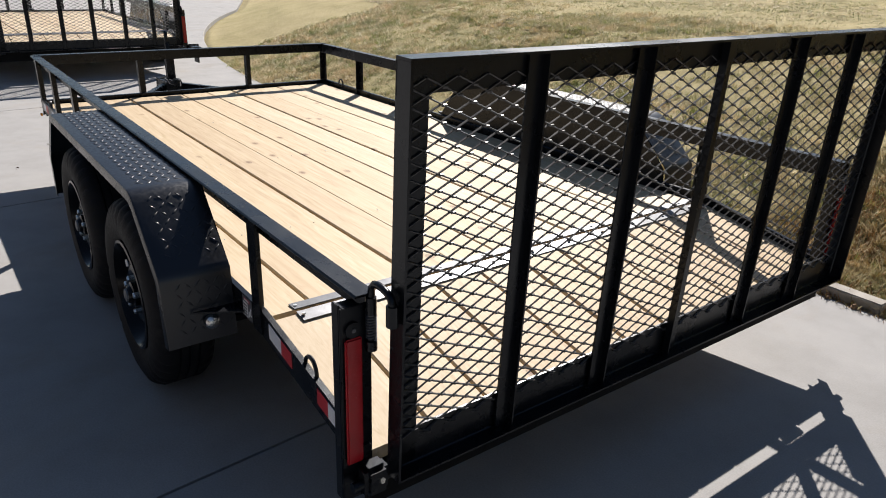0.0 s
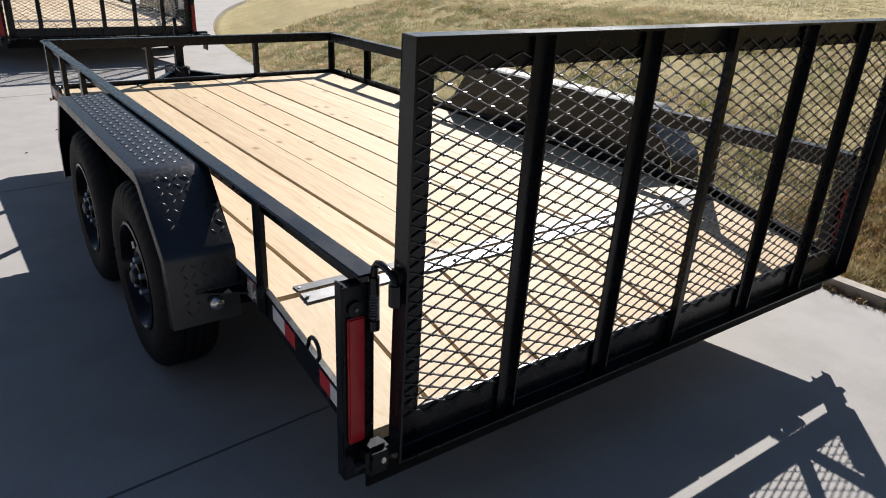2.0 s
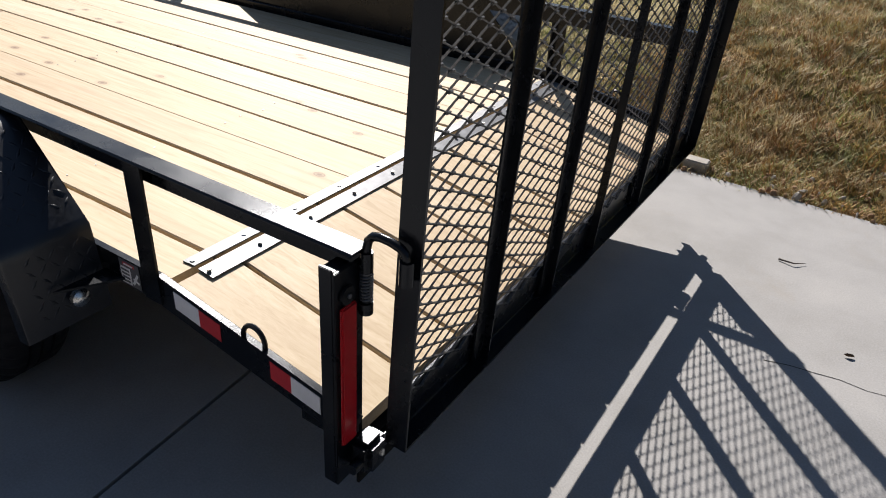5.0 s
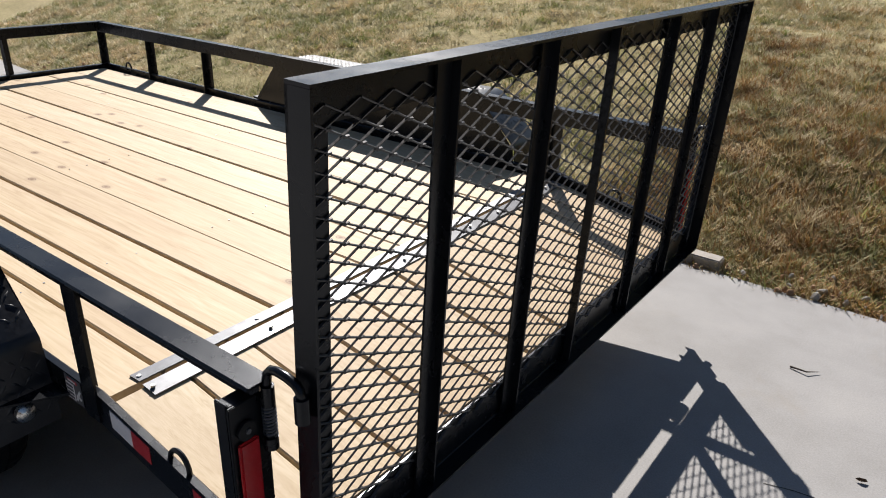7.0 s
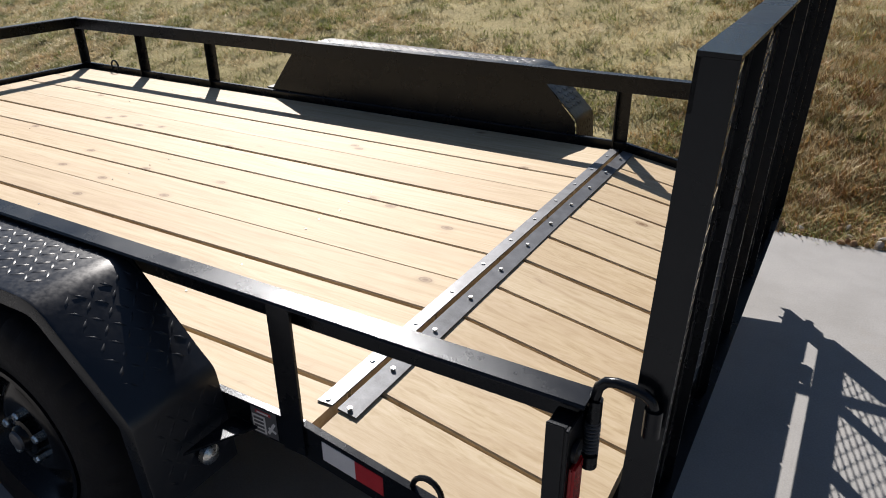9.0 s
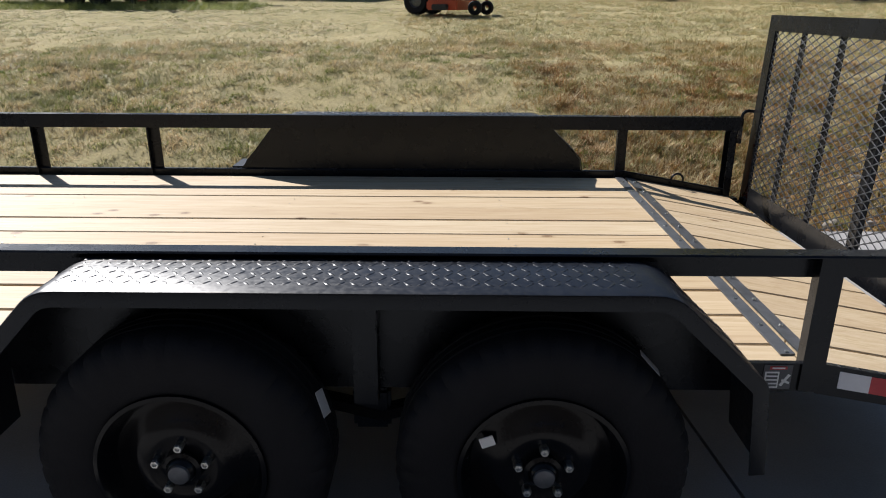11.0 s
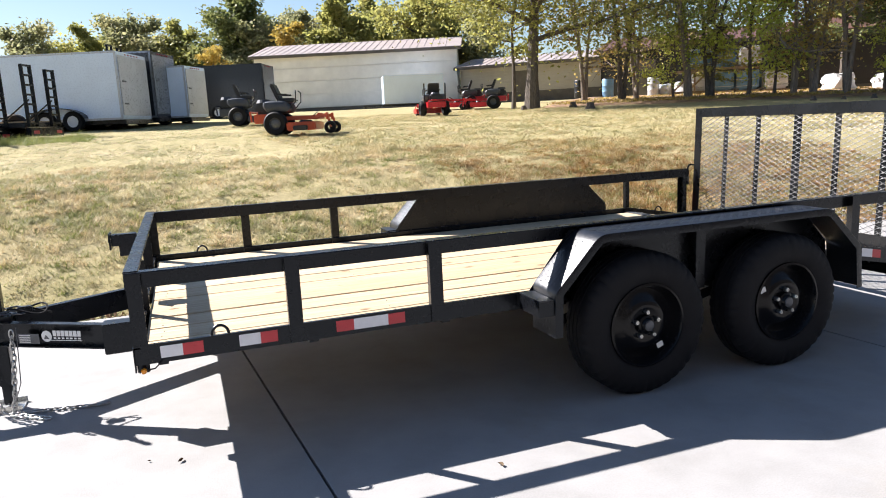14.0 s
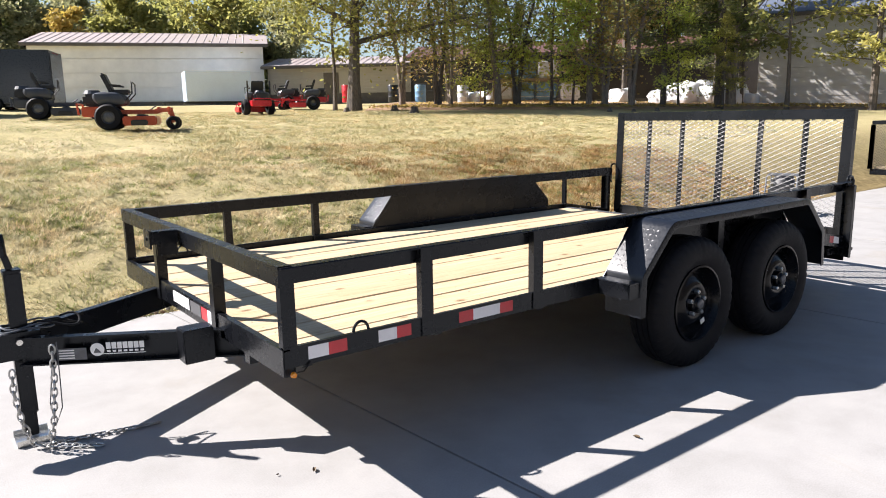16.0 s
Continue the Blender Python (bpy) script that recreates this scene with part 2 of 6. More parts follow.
RUST_GRASS = foliage("rust_brown_grass_blades", (0.16, 0.09, 0.035), (0.33, 0.18, 0.07), (0.52, 0.31, 0.12), 0.12, 6.0, 0.6)
GREEN_GRASS = foliage("tall_green_grass", (0.12, 0.15, 0.035), (0.25, 0.28, 0.075), (0.38, 0.38, 0.14), 0.3, 5.0)
LEAF_GREEN = foliage("turning_leaves", (0.15, 0.165, 0.05), (0.34, 0.335, 0.10), (0.50, 0.43, 0.14), 0.62)
# olive of the far trees, paled and greyed to stand for haze
LEAF_OLIVE = foliage("hazed_olive_leaves", (0.15, 0.155, 0.08), (0.33, 0.335, 0.165), (0.47, 0.41, 0.22), 0.55)
LEAF_WOOD = foliage("woodland_leaves", (0.24, 0.25, 0.085), (0.54, 0.50, 0.18), (0.68, 0.55, 0.22), 0.62)
LEAF_BRIGHT = foliage("fresh_green_leaves", (0.32, 0.38, 0.06), (0.60, 0.66, 0.14), (0.74, 0.72, 0.22), 0.62)
LEAF_DARK = foliage("dark_conifer", (0.07, 0.09, 0.035), (0.19, 0.215, 0.075), (0.36, 0.34, 0.12), 0.45)
LEAF_CEDAR = foliage("yellowing_cedar", (0.17, 0.18, 0.05), (0.42, 0.39, 0.11), (0.58, 0.50, 0.16), 0.5)
LEAF_GOLD = foliage("golden_leaves", (0.28, 0.19, 0.05), (0.50, 0.37, 0.08), (0.60, 0.48, 0.14), 0.45)
LEAF_RUST = foliage("rust_leaves", (0.25, 0.17, 0.06), (0.44, 0.33, 0.11), (0.58, 0.43, 0.14), 0.5)
BARK = bark()
BARK_PALE = bark("pale_grey_bark", 2.1)
LITTER = plain("leaf_litter", (0.28, 0.175, 0.10), 0.95, 0.0, 0.45, 3, 0.8)


# ---- building helpers ----


def part(name, bm, mat, parent=None, label="", smooth=False, loc=None):
    me = bpy.data.meshes.new(name)
    bm.normal_update()
    bm.to_mesh(me)
    bm.free()
    me.materials.append(mat)
    if smooth:
        me.polygons.foreach_set("use_smooth", [True] * len(me.polygons))
        try:
            me.set_sharp_from_angle(angle=radians(38))
        except Exception:
            pass
    ob = new(name, me)
    if parent:
        ob.parent = parent
    if loc:
        ob.location = loc
    if label:
        tagged(ob, label)
    return ob


def mesh_part(name, verts, faces, mat, parent=None, label=""):
    me = bpy.data.meshes.new(name)
    me.from_pydata(verts, [], faces)
    me.materials.append(mat)
    ob = new(name, me)
    if parent:
        ob.parent = parent
    if label:
        tagged(ob, label)
    return ob


def thing(name, label, category, loc=(0, 0, 0), rz=0.0, group="", kind=""):
    ob = new(name)
    ob.empty_display_size = 0.1
    ob.matrix_world = pose(*loc, 0, 0, rz)
    return tagged(ob, label, category, group, kind)


def box(x0, x1, y0, y1, z0, z1, bevel=0.0, bm=None):
    bm = bm or bmesh.new()
    vs = [bm.verts.new(p) for p in ((x0, y0, z0), (x1, y0, z0), (x1, y1, z0), (x0, y1, z0), (x0, y0, z1), (x1, y0, z1), (x1, y1, z1), (x0, y1, z1))]
    fs = [bm.faces.new([vs[i] for i in f]) for f in ((3, 2, 1, 0), (4, 5, 6, 7), (0, 1, 5, 4), (1, 2, 6, 5), (2, 3, 7, 6), (3, 0, 4, 7))]
    if bevel:
        es = list({e for f in fs for e in f.edges})
        bmesh.ops.bevel(bm, geom=es, offset=bevel, segments=2, affect='EDGES', clamp_overlap=True)
    return bm


def bar(a, b, w, h, up=(0, 0, 1), bevel=0.0, bm=None):
    """A bar from a to b, w wide across and h high along up."""
    a, b, up = Vector(a), Vector(b), Vector(up)
    d = (b - a).normalized()
    s = d.cross(up).normalized()
    u = s.cross(d)
    bm = bm or bmesh.new()
    vs = [bm.verts.new(p + s * (i * w / 2) + u * (j * h / 2)) for p in (a, b) for i, j in ((-1, -1), (1, -1), (1, 1), (-1, 1))]
    fs = [bm.faces.new([vs[i] for i in f]) for f in ((3, 2, 1, 0), (4, 5, 6, 7), (0, 1, 5, 4), (1, 2, 6, 5), (2, 3, 7, 6), (3, 0, 4, 7))]
    if bevel:
        es = list({e for f in fs for e in f.edges})
        bmesh.ops.bevel(bm, geom=es, offset=bevel, segments=2, affect='EDGES', clamp_overlap=True)
    return bm


def extrude_profile(points, a, b, s, u, bm=None):
    """A closed outline (pairs along s and u) drawn out from a to b."""
    a, b, s, u = Vector(a), Vector(b), Vector(s), Vector(u)
    bm = bm or bmesh.new()
    v0 = [bm.verts.new(a + s * p + u * q) for p, q in points]
    v1 = [bm.verts.new(b + s * p + u * q) for p, q in points]
    n = len(points)
    bm.faces.new(v0[::-1])
    bm.faces.new(v1)
    for i in range(n):
        bm.faces.new((v0[i], v0[(i + 1) % n], v1[(i + 1) % n], v1[i]))
    bmesh.ops.recalc_face_normals(bm, faces=bm.faces[:])
    return bm


def angle_outline(w, h, t, r=0.004):
    """An L section: leg w along s from the heel, leg h along minus u."""
    return [(0, 0), (w - r, 0), (w, -r), (w, -t), (t + r, -t), (t, -t - r), (t, -h), (0, -h)]


def tube(points, radii, sides=8, bm=None, cap=True):
    """A round rod through the points."""
    bm = bm or bmesh.new()
    pts = [Vector(p) for p in points]
    if not hasattr(radii, "__len__"):
        radii = [radii] * len(pts)
    rings = []
    prev = None
    for i, p in enumerate(pts):
        d = (pts[min(i + 1, len(pts) - 1)] - pts[max(i - 1, 0)]).normalized()
        ref = prev if prev is not None else (Vector((0, 0, 1)) if abs(d.z) < 0.9 else Vector((1, 0, 0)))
        s = d.cross(ref).normalized()
        u = s.cross(d).normalized()
        prev = u
        rings.append([bm.verts.new(p + (s * math.cos(2 * math.pi * k / sides) + u * math.sin(2 * math.pi * k / sides)) * radii[i]) for k in range(sides)])
    for r0, r1 in zip(rings, rings[1:]):
        for k in range(sides):
            bm.faces.new((r0[k], r0[(k + 1) % sides], r1[(k + 1) % sides], r1[k]))
    if cap:
        bm.faces.new(rings[0][::-1])
        bm.faces.new(rings[-1])
    bmesh.ops.recalc_face_normals(bm, faces=bm.faces[:])
    return bm


def lathe(profile, sides=32, bm=None, closed=False):
    """Turns (radius, y) pairs round the y axis."""
    bm = bm or bmesh.new()
    rings = []
    for r, y in profile:
        if r < 1e-5:
            rings.append([bm.verts.new((0, y, 0))])
        else:
            rings.append([bm.verts.new((r * math.cos(2 * math.pi * k / sides), y, r * math.sin(2 * math.pi * k / sides))) for k in range(sides)])
    pairs = list(zip(rings, rings[1:])) + ([(rings[-1], rings[0])] if closed else [])
    for r0, r1 in pairs:
        for k in range(sides):
            a, b = r0[k % len(r0)], r0[(k + 1) % len(r0)]
            c, d = r1[(k + 1) % len(r1)], r1[k % len(r1)]
            f = [a]
            for q in (b, c, d):
                if q not in f:
                    f.append(q)
            if len(f) > 2:
                bm.faces.new(f)
    bmesh.ops.recalc_face_normals(bm, faces=bm.faces[:])
    return bm


# ---- ground ----
EDGE_Y = 2.785                     # far edge of the slab beside the trailer
STEPS = ((-500, 0), (0, 0), (0.25, 0.03), (0.8, 0.16), (1.6, 0.38), (3.3, 0.77), (5, 0.92), (10, 1.17), (20, 1.55), (34, 2.15), (60, 2.6), (2500, 6))


def slab_edge(x):
    """The drive's edge bends away ahead of the trailer."""
    d = max(0.0, -1.2 - x)
    return EDGE_Y + min(0.0235 * d * d, 0.0235 * 14 * 14 + (d - 14) * 0.45 if d > 14 else 1e9)


def height(x, y):
    d = y - slab_edge(x)
    if d > 0 and x > 10:
        d += 0.35 * (x - 10) * min(1, d / 4)
    xs = [p for p, _ in STEPS]
    zs = [q for _, q in STEPS]
    z = float(np.interp(d, xs, zs))
    if 0.15 < d < 15 and -12 < x < 16:          # tussocks
        z += min(1, d / 0.6, (15 - d) / 3) * (1 + 0.7 * min(1, max(0, d - 2.5) / 3)) * (0.026 * noise.noise((x * 2.6, y * 2.6, 4)) + 0.018 * noise.noise((x * 6.5, y * 6.5, 9)))
    return z


def build_ground():
    xs = sorted(set([-2500, -900, -400, -200, -120, -80] + [i * 2.0 for i in range(-30, 31)] + [i * 0.25 for i in range(-32, 60)] + [i * 0.1 for i in range(-20, 121)] + [80, 120, 200, 400, 900, 2500]))
    ds = sorted(set([0.0] + [i * 0.1 for i in range(1, 100)] + [i * 0.25 for i in range(40, 62)] + [i * 0.75 for i in range(20, 40)] + [i * 3.0 for i in range(10, 22)] + [90, 140, 220, 400, 900, 2500]))
    verts, faces = [], []
    # the slab side, flat under the slab, and the bank and lawn beyond it: one sheet
    rows = [-2500, -900, -300, -100, -40, -12, -4, -1, -0.05] + ds
    for x in xs:
        for d in rows:
            y = slab_edge(x) + d
            z = height(x, y) - 0.012
            if d > 0.1 and abs(x) < 60 and d < 60:
                far = max(0.0, min(1.0, (7.0 - d) / 3.0))
                z += (0.012 + 0.023 * far) * noise.noise((x * 0.45, y * 0.45, 0)) * min(1, d)
            verts.append((x, y, z if d > -0.01 else -0.10))
    n = len(rows)
    for i in range(len(xs) - 1):
        for j in range(n - 1):
            faces.append((i * n + j, (i + 1) * n + j, (i + 1) * n + j + 1, i * n + j + 1))
    ob = mesh_part("ground", verts, faces, LAWN)
    ob.data.polygons.foreach_set("use_smooth", [True] * len(faces))
    tagged(ob, "sloping autumn lawn of straw-coloured and green turf", "lawn", kind="structure")


build_ground()


def slab(x0, x1, name, label):
    """One pour of the drive, with rounded edges at its joints."""
    bm = bmesh.new()
    gap = 0.006
    n = 24
    xs = [x0 + gap + (x1 - x0 - 2 * gap) * i / n for i in range(n + 1)]
    rowsets = []
    for x in xs:                        # the joints run a few degrees off square
        e = slab_edge(x - 0.085 * EDGE_Y)
        rowsets.append([bm.verts.new((x - 0.085 * y, y, z)) for y, z in ((-30, -0.12), (-30, 0), (e - 0.012, 0), (e, -0.012), (e, -0.12))])
    for a, b in zip(rowsets, rowsets[1:]):
        for k in range(4):
            bm.faces.new((a[k], b[k], b[k + 1], a[k + 1]))
    for r in (rowsets[0], rowsets[-1]):
        bm.faces.new(r)
    bmesh.ops.recalc_face_normals(bm, faces=bm.faces[:])
    return tagged(part(name, bm, CONCRETE), label, "concrete slab", "slabs of the drive", "structure")


for i, (a, b) in enumerate(((-60, -16), (-16, -8.5), (-8.5, -2.55), (-2.55, 0.607), (0.607, 3.745), (3.745, 6.9), (6.9, 10.2), (10.2, 60))):
    slab(a, b, "pavement", "pale grey broom-finished concrete drive slab")
tagged(part("joint_strip", box(-60, 60, -30, EDGE_Y - 0.02, -0.1, -0.02), JOINT), "dark filler below the slab joints", "joint", kind="structure")

# ---- utility trailer ----
W, L, DECK, RAIL = 2.178, 4.382, 0.495, 0.823
DOVE_X, REAR_Z = 3.790, 0.39        # where the dovetail starts, deck height at the tail


def deck_z(x):
    return DECK if x <= DOVE_X else DECK + (REAR_Z - DECK) * (x - DOVE_X) / (L - DOVE_X)


def plank(x0, x1, y0, y1, rnd):
    """A board with eased edges and slightly uneven ends, its top following the deck."""
    t, r = 0.036, 0.004
    dz = rnd.uniform(-0.0015, 0.0015)
    out = [(y0, -t), (y1, -t), (y1, -r), (y1 - r, 0), (y0 + r, 0), (y0, -r)]
    bm = bmesh.new()
    rows = []
    for x in (x0, (x0 + x1) / 2, x1):
        wob = rnd.uniform(-0.0012, 0.0012)
        rows.append([bm.verts.new((x, y + wob, deck_z(x) + q + dz)) for y, q in out])
    for a, b in zip(rows, rows[1:]):
        for k in range(6):
            bm.faces.new((a[k], a[(k + 1) % 6], b[(k + 1) % 6], b[k]))
    bm.faces.new(rows[0])
    bm.faces.new(rows[-1])
    bmesh.ops.recalc_face_normals(bm, faces=bm.faces[:])
    return bm


def wheel(parent, x, y, side, sticker, tag):
    """A radial trailer tyre on a gloss black steel rim; side -1 faces minus y."""
    R = 0.348
    tyre_p = [(0.198, -0.088), (0.215, -0.098), (0.26, -0.107), (0.30, -0.104), (0.328, -0.092), (0.341, -0.076), (R, -0.06), (R, -0.038), (R - 0.008, -0.036), (R - 0.008, -0.030), (R, -0.028),
              (R, -0.004), (R - 0.008, -0.003), (R - 0.008, 0.003), (R, 0.004), (R, 0.028), (R - 0.008, 0.03), (R - 0.008, 0.036), (R, 0.038), (R, 0.06), (0.341, 0.076), (0.328, 0.092), (0.30, 0.104), (0.26, 0.107), (0.215, 0.098), (0.198, 0.088)]
    bm = lathe(tyre_p, 160, closed=True)
    for v in bm.verts:                       # shoulder blocks: every other step cut back
        rr = math.hypot(v.co.x, v.co.z)
        k = round(math.atan2(v.co.z, v.co.x) / (2 * math.pi) * 160)
        if rr > 0.30 and abs(v.co.y) > 0.045 and (k + 2 * (v.co.y > 0)) % 4 == 0:
            v.co.x *= 0.984
            v.co.z *= 0.984
            v.co.y *= 0.965
    tyre = part("tyre", bm, RUBBER, parent, smooth=True, loc=(x, y, R - 0.004))
    s = side
    rim_p = [(0.205, s * 0.084), (0.203, s * 0.100), (0.193, s * 0.102), (0.186, s * 0.090), (0.178, s * 0.060), (0.170, s * 0.045), (0.150, s * 0.048), (0.120, s * 0.068), (0.095, s * 0.080), (0.08, s * 0.078), (0.055, s * 0.074), (0.0, s * 0.074)]
    part("rim", lathe(rim_p, 48), RIM, tyre, smooth=True)
    part("rim_barrel", lathe([(0.198, -s * 0.09), (0.185, -s * 0.07), (0.175, s * 0.02), (0.0, s * 0.02)], 32), RIM, tyre, smooth=True)
    part("hub", lathe([(0.046, s * 0.072), (0.046, s * 0.090), (0.036, s * 0.094), (0.033, s * 0.102), (0.028, s * 0.107), (0.0, s * 0.108)], 24), RIM, tyre, "black hub with a grease cap", True)
    part("grease_cap", lathe([(0.026, s * 0.106), (0.024, s * 0.113), (0.014, s * 0.116), (0.0, s * 0.116)], 20), STEEL, tyre, "steel grease cap", True)
    for k in range(5):
        a = math.pi / 2 + 2 * math.pi * k / 5
        nut = lathe([(0.0, s * 0.094), (0.005, s * 0.094), (0.006, s * 0.10), (0.0095, s * 0.10), (0.0115, s * 0.095), (0.0115, s * 0.074)], 6)
        part("lug_nut", nut, ZINC, tyre, "bright zinc lug nut", loc=(0.0, 0.0, 0.0)).location = (0.062 * math.cos(a), 0, 0.062 * math.sin(a))
    st = bar((0.150 * math.cos(sticker) - 0.012, s * 0.0675, 0.150 * math.sin(sticker)), (0.150 * math.cos(sticker) + 0.02, s * 0.0675, 0.150 * math.sin(sticker) + 0.012), 0.003, 0.026, (0, 0, 1))
    part("sticker", st, LABEL, tyre, "small white paper sticker")
    c, sn = math.cos(tag), math.sin(tag)
    part("tread_label", bar((c * (R + 0.0015) + sn * 0.03, -0.01, sn * (R + 0.0015) - c * 0.03), (c * (R + 0.0015) - sn * 0.03, 0.01, sn * (R + 0.0015) + c * 0.03), 0.055, 0.001, (c, 0, sn)), LABEL, tyre, "pale paper label on the tread")


FENDER = ((1.728, 0.358), (1.733, 0.565), (1.962, 0.806), (3.338, 0.806), (3.562, 0.592), (3.585, 0.362))


def fender(parent, y_in, y_out):
    """Folded tread plate over both wheels: flat top, sloping ends, turned lip, raised lugs, inner wall."""
    sgn = 1 if y_out > y_in else -1
    T = 0.004
    # rounded outline of the plate
    pts = []
    F = [Vector((x, 0, z)) for x, z in FENDER]
    for i, p in enumerate(F):
        if 0 < i < len(F) - 1:
            a, b = (F[i - 1] - p).normalized(), (F[i + 1] - p).normalized()
            r = 0.045 if i in (2, 3) else 0.02
            for k in range(5):
                t = k / 4
                pts.append(p + a * r * (1 - t) ** 2 + b * r * t * t)
        else:
            pts.append(p)
    bm = bmesh.new()
    lip = 0.038
    rows = []
    for i, p in enumerate(pts):
        d = (pts[min(i + 1, len(pts) - 1)] - pts[max(0, i - 1)]).normalized()
        n = Vector((-d.z, 0, d.x))
        q = p - n * lip
        o = Vector((0, 1, 0))
        rows.append([bm.verts.new(v) for v in (p + o * y_in, p + o * (y_out - sgn * 0.006), p - n * 0.002 + o * (y_out - sgn * 0.0015), p - n * 0.006 + o * y_out, q + o * y_out,
                                               q + o * (y_out - sgn * T), p - n * (T + 0.004) + o * (y_out - sgn * T), p - n * T + o * (y_out - sgn * 0.012), p - n * T + o * y_in)])
    for a, b in zip(rows, rows[1:]):
        for k in range(9):
            bm.faces.new((a[k], b[k], b[(k + 1) % 9], a[(k + 1) % 9]))
    bm.faces.new(rows[0])
    bm.faces.new(rows[-1])
    bmesh.ops.recalc_face_normals(bm, faces=bm.faces[:])
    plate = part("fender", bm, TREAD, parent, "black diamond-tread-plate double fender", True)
    plate.data.materials.append(BLACK)           # the plain turned lip: same paint, duller black to darken its side faces
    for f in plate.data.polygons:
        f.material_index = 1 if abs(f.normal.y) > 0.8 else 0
    # lugs on top and slopes
    verts, faces = [], []
    w = abs(y_out - y_in)
    for a, b in zip(F[0:], F[1:]):
        d = b - a
        ln = d.length
        d.normalize()
        n = Vector((-d.z, 0, d.x))
        o = Vector((0, sgn, 0))
        step = 0.0295
        nu, nv = int((ln - 0.05) / step), int((w - 0.02) / step)
        for i in range(nu):
            for j in range(nv):
                c = a + d * (0.035 + i * step) + Vector((0, y_in, 0)) + o * (0.018 + j * step)
                ang = radians(45) if (i + j) % 2 else radians(-45)
                e1 = d * math.cos(ang) + o * math.sin(ang)
                e2 = -d * math.sin(ang) + o * math.cos(ang)
                k = len(verts)
                verts += [tuple(c + e1 * 0.0152), tuple(c + e2 * 0.0038), tuple(c - e1 * 0.0152), tuple(c - e2 * 0.0038), tuple(c + n * 0.0019 + e1 * 0.010), tuple(c + n * 0.0019 - e1 * 0.010)]
                q = [(k, k + 1, k + 4), (k + 1, k + 5, k + 4), (k + 1, k + 2, k + 5), (k + 2, k + 3, k + 5), (k + 3, k + 4, k + 5), (k + 3, k, k + 4)]
                faces += q if sgn < 0 else [f[::-1] for f in q]
    lugs = tagged(mesh_part("tread_pattern", verts, faces, TREAD, plate), kind="stuff")
    lugs.data.polygons.foreach_set("use_smooth", [True] * len(faces))
    # inner wall between the wheels and the deck
    yi = y_in - sgn * 0.005
    out = [(1.712, 0.50), (1.712, 0.53), (1.932, 0.8015), (3.352, 0.8015), (3.552, 0.585), (3.562, 0.50)]
    bm = bmesh.new()
    v0 = [bm.verts.new((x, yi, z)) for x, z in out]
    v1 = [bm.verts.new((x, yi + sgn * 0.004, z)) for x, z in out]
    bm.faces.new(v0)
    bm.faces.new(v1[::-1])
    for i in range(6):
        bm.faces.new((v0[i], v0[(i + 1) % 6], v1[(i + 1) % 6], v1[i]))
    bmesh.ops.recalc_face_normals(bm, faces=bm.faces[:])
    part("fender_wall", bm, BLACK, parent, "flat black steel wall inside the fender")
    # corner plate and round lamp behind the rear foot
    yo = y_in + sgn * 0.14
    bm = bmesh.new()
    tri_ = ((3.592, y_in), (3.665, y_in), (3.592, yo))
    lo_, hi_ = [bm.verts.new((x, y, 0.47)) for x, y in tri_], [bm.verts.new((x, y, 0.476)) for x, y in tri_]
    bm.faces.new(lo_)
    bm.faces.new(hi_)
    for i in range(3):
        bm.faces.new((lo_[i], lo_[(i + 1) % 3], hi_[(i + 1) % 3], hi_[i]))
    bmesh.ops.recalc_face_normals(bm, faces=bm.faces[:])
    part("corner_plate", bm, BLACK, parent)
    part("fender_lamp", tube([(3.587, y_in + sgn * 0.08, 0.43), (3.600, y_in + sgn * 0.08, 0.43), (3.608, y_in + sgn * 0.08, 0.43), (3.611, y_in + sgn * 0.08, 0.43)], [0.024, 0.023, 0.015, 0.004], 14), ZINC, parent, "small bright round lamp", True)
    # brackets at both feet, and a step plate in front
    o0, o1 = sorted((y_in, y_out))
    part("fender_step", box(1.655, 1.728, o0 + 0.012, o1 - 0.012, 0.530, 0.536, 0.001), TREAD, parent)
    g = bmesh.new()
    box(1.655, 1.728, *sorted(((o0 if sgn < 0 else o1) + sgn * -0.018, (o0 if sgn < 0 else o1) + sgn * -0.012)), 0.46, 0.529, bm=g)
    box(1.655, 1.661, o0 + 0.02, o1 - 0.02, 0.46, 0.529, bm=g)
    part("step_bracket", g, BLACK, parent)
    part("fender_brace", box(2.62, 2.68, o0 + 0.02, o1 - 0.13 if sgn < 0 else o1 - 0.02, 0.44, 0.80, 0.002) if sgn > 0 else box(2.62, 2.68, y_in - 0.06, y_in, 0.44, 0.80, 0.002), BLACK, parent)


def ring_bolt(parent, x, y, z):
    """A bent-rod tie-down ring standing on the side rail."""
    pts = [(x + 0.033 * math.cos(a), y, z + 0.038 * math.sin(a)) for a in np.linspace(-0.5, math.pi + 0.5, 14)]
    part("tie_down_ring", tube(pts, 0.006, 8), BLACK, parent, smooth=True)


def rail_z(x):
    return deck_z(x) + 0.035


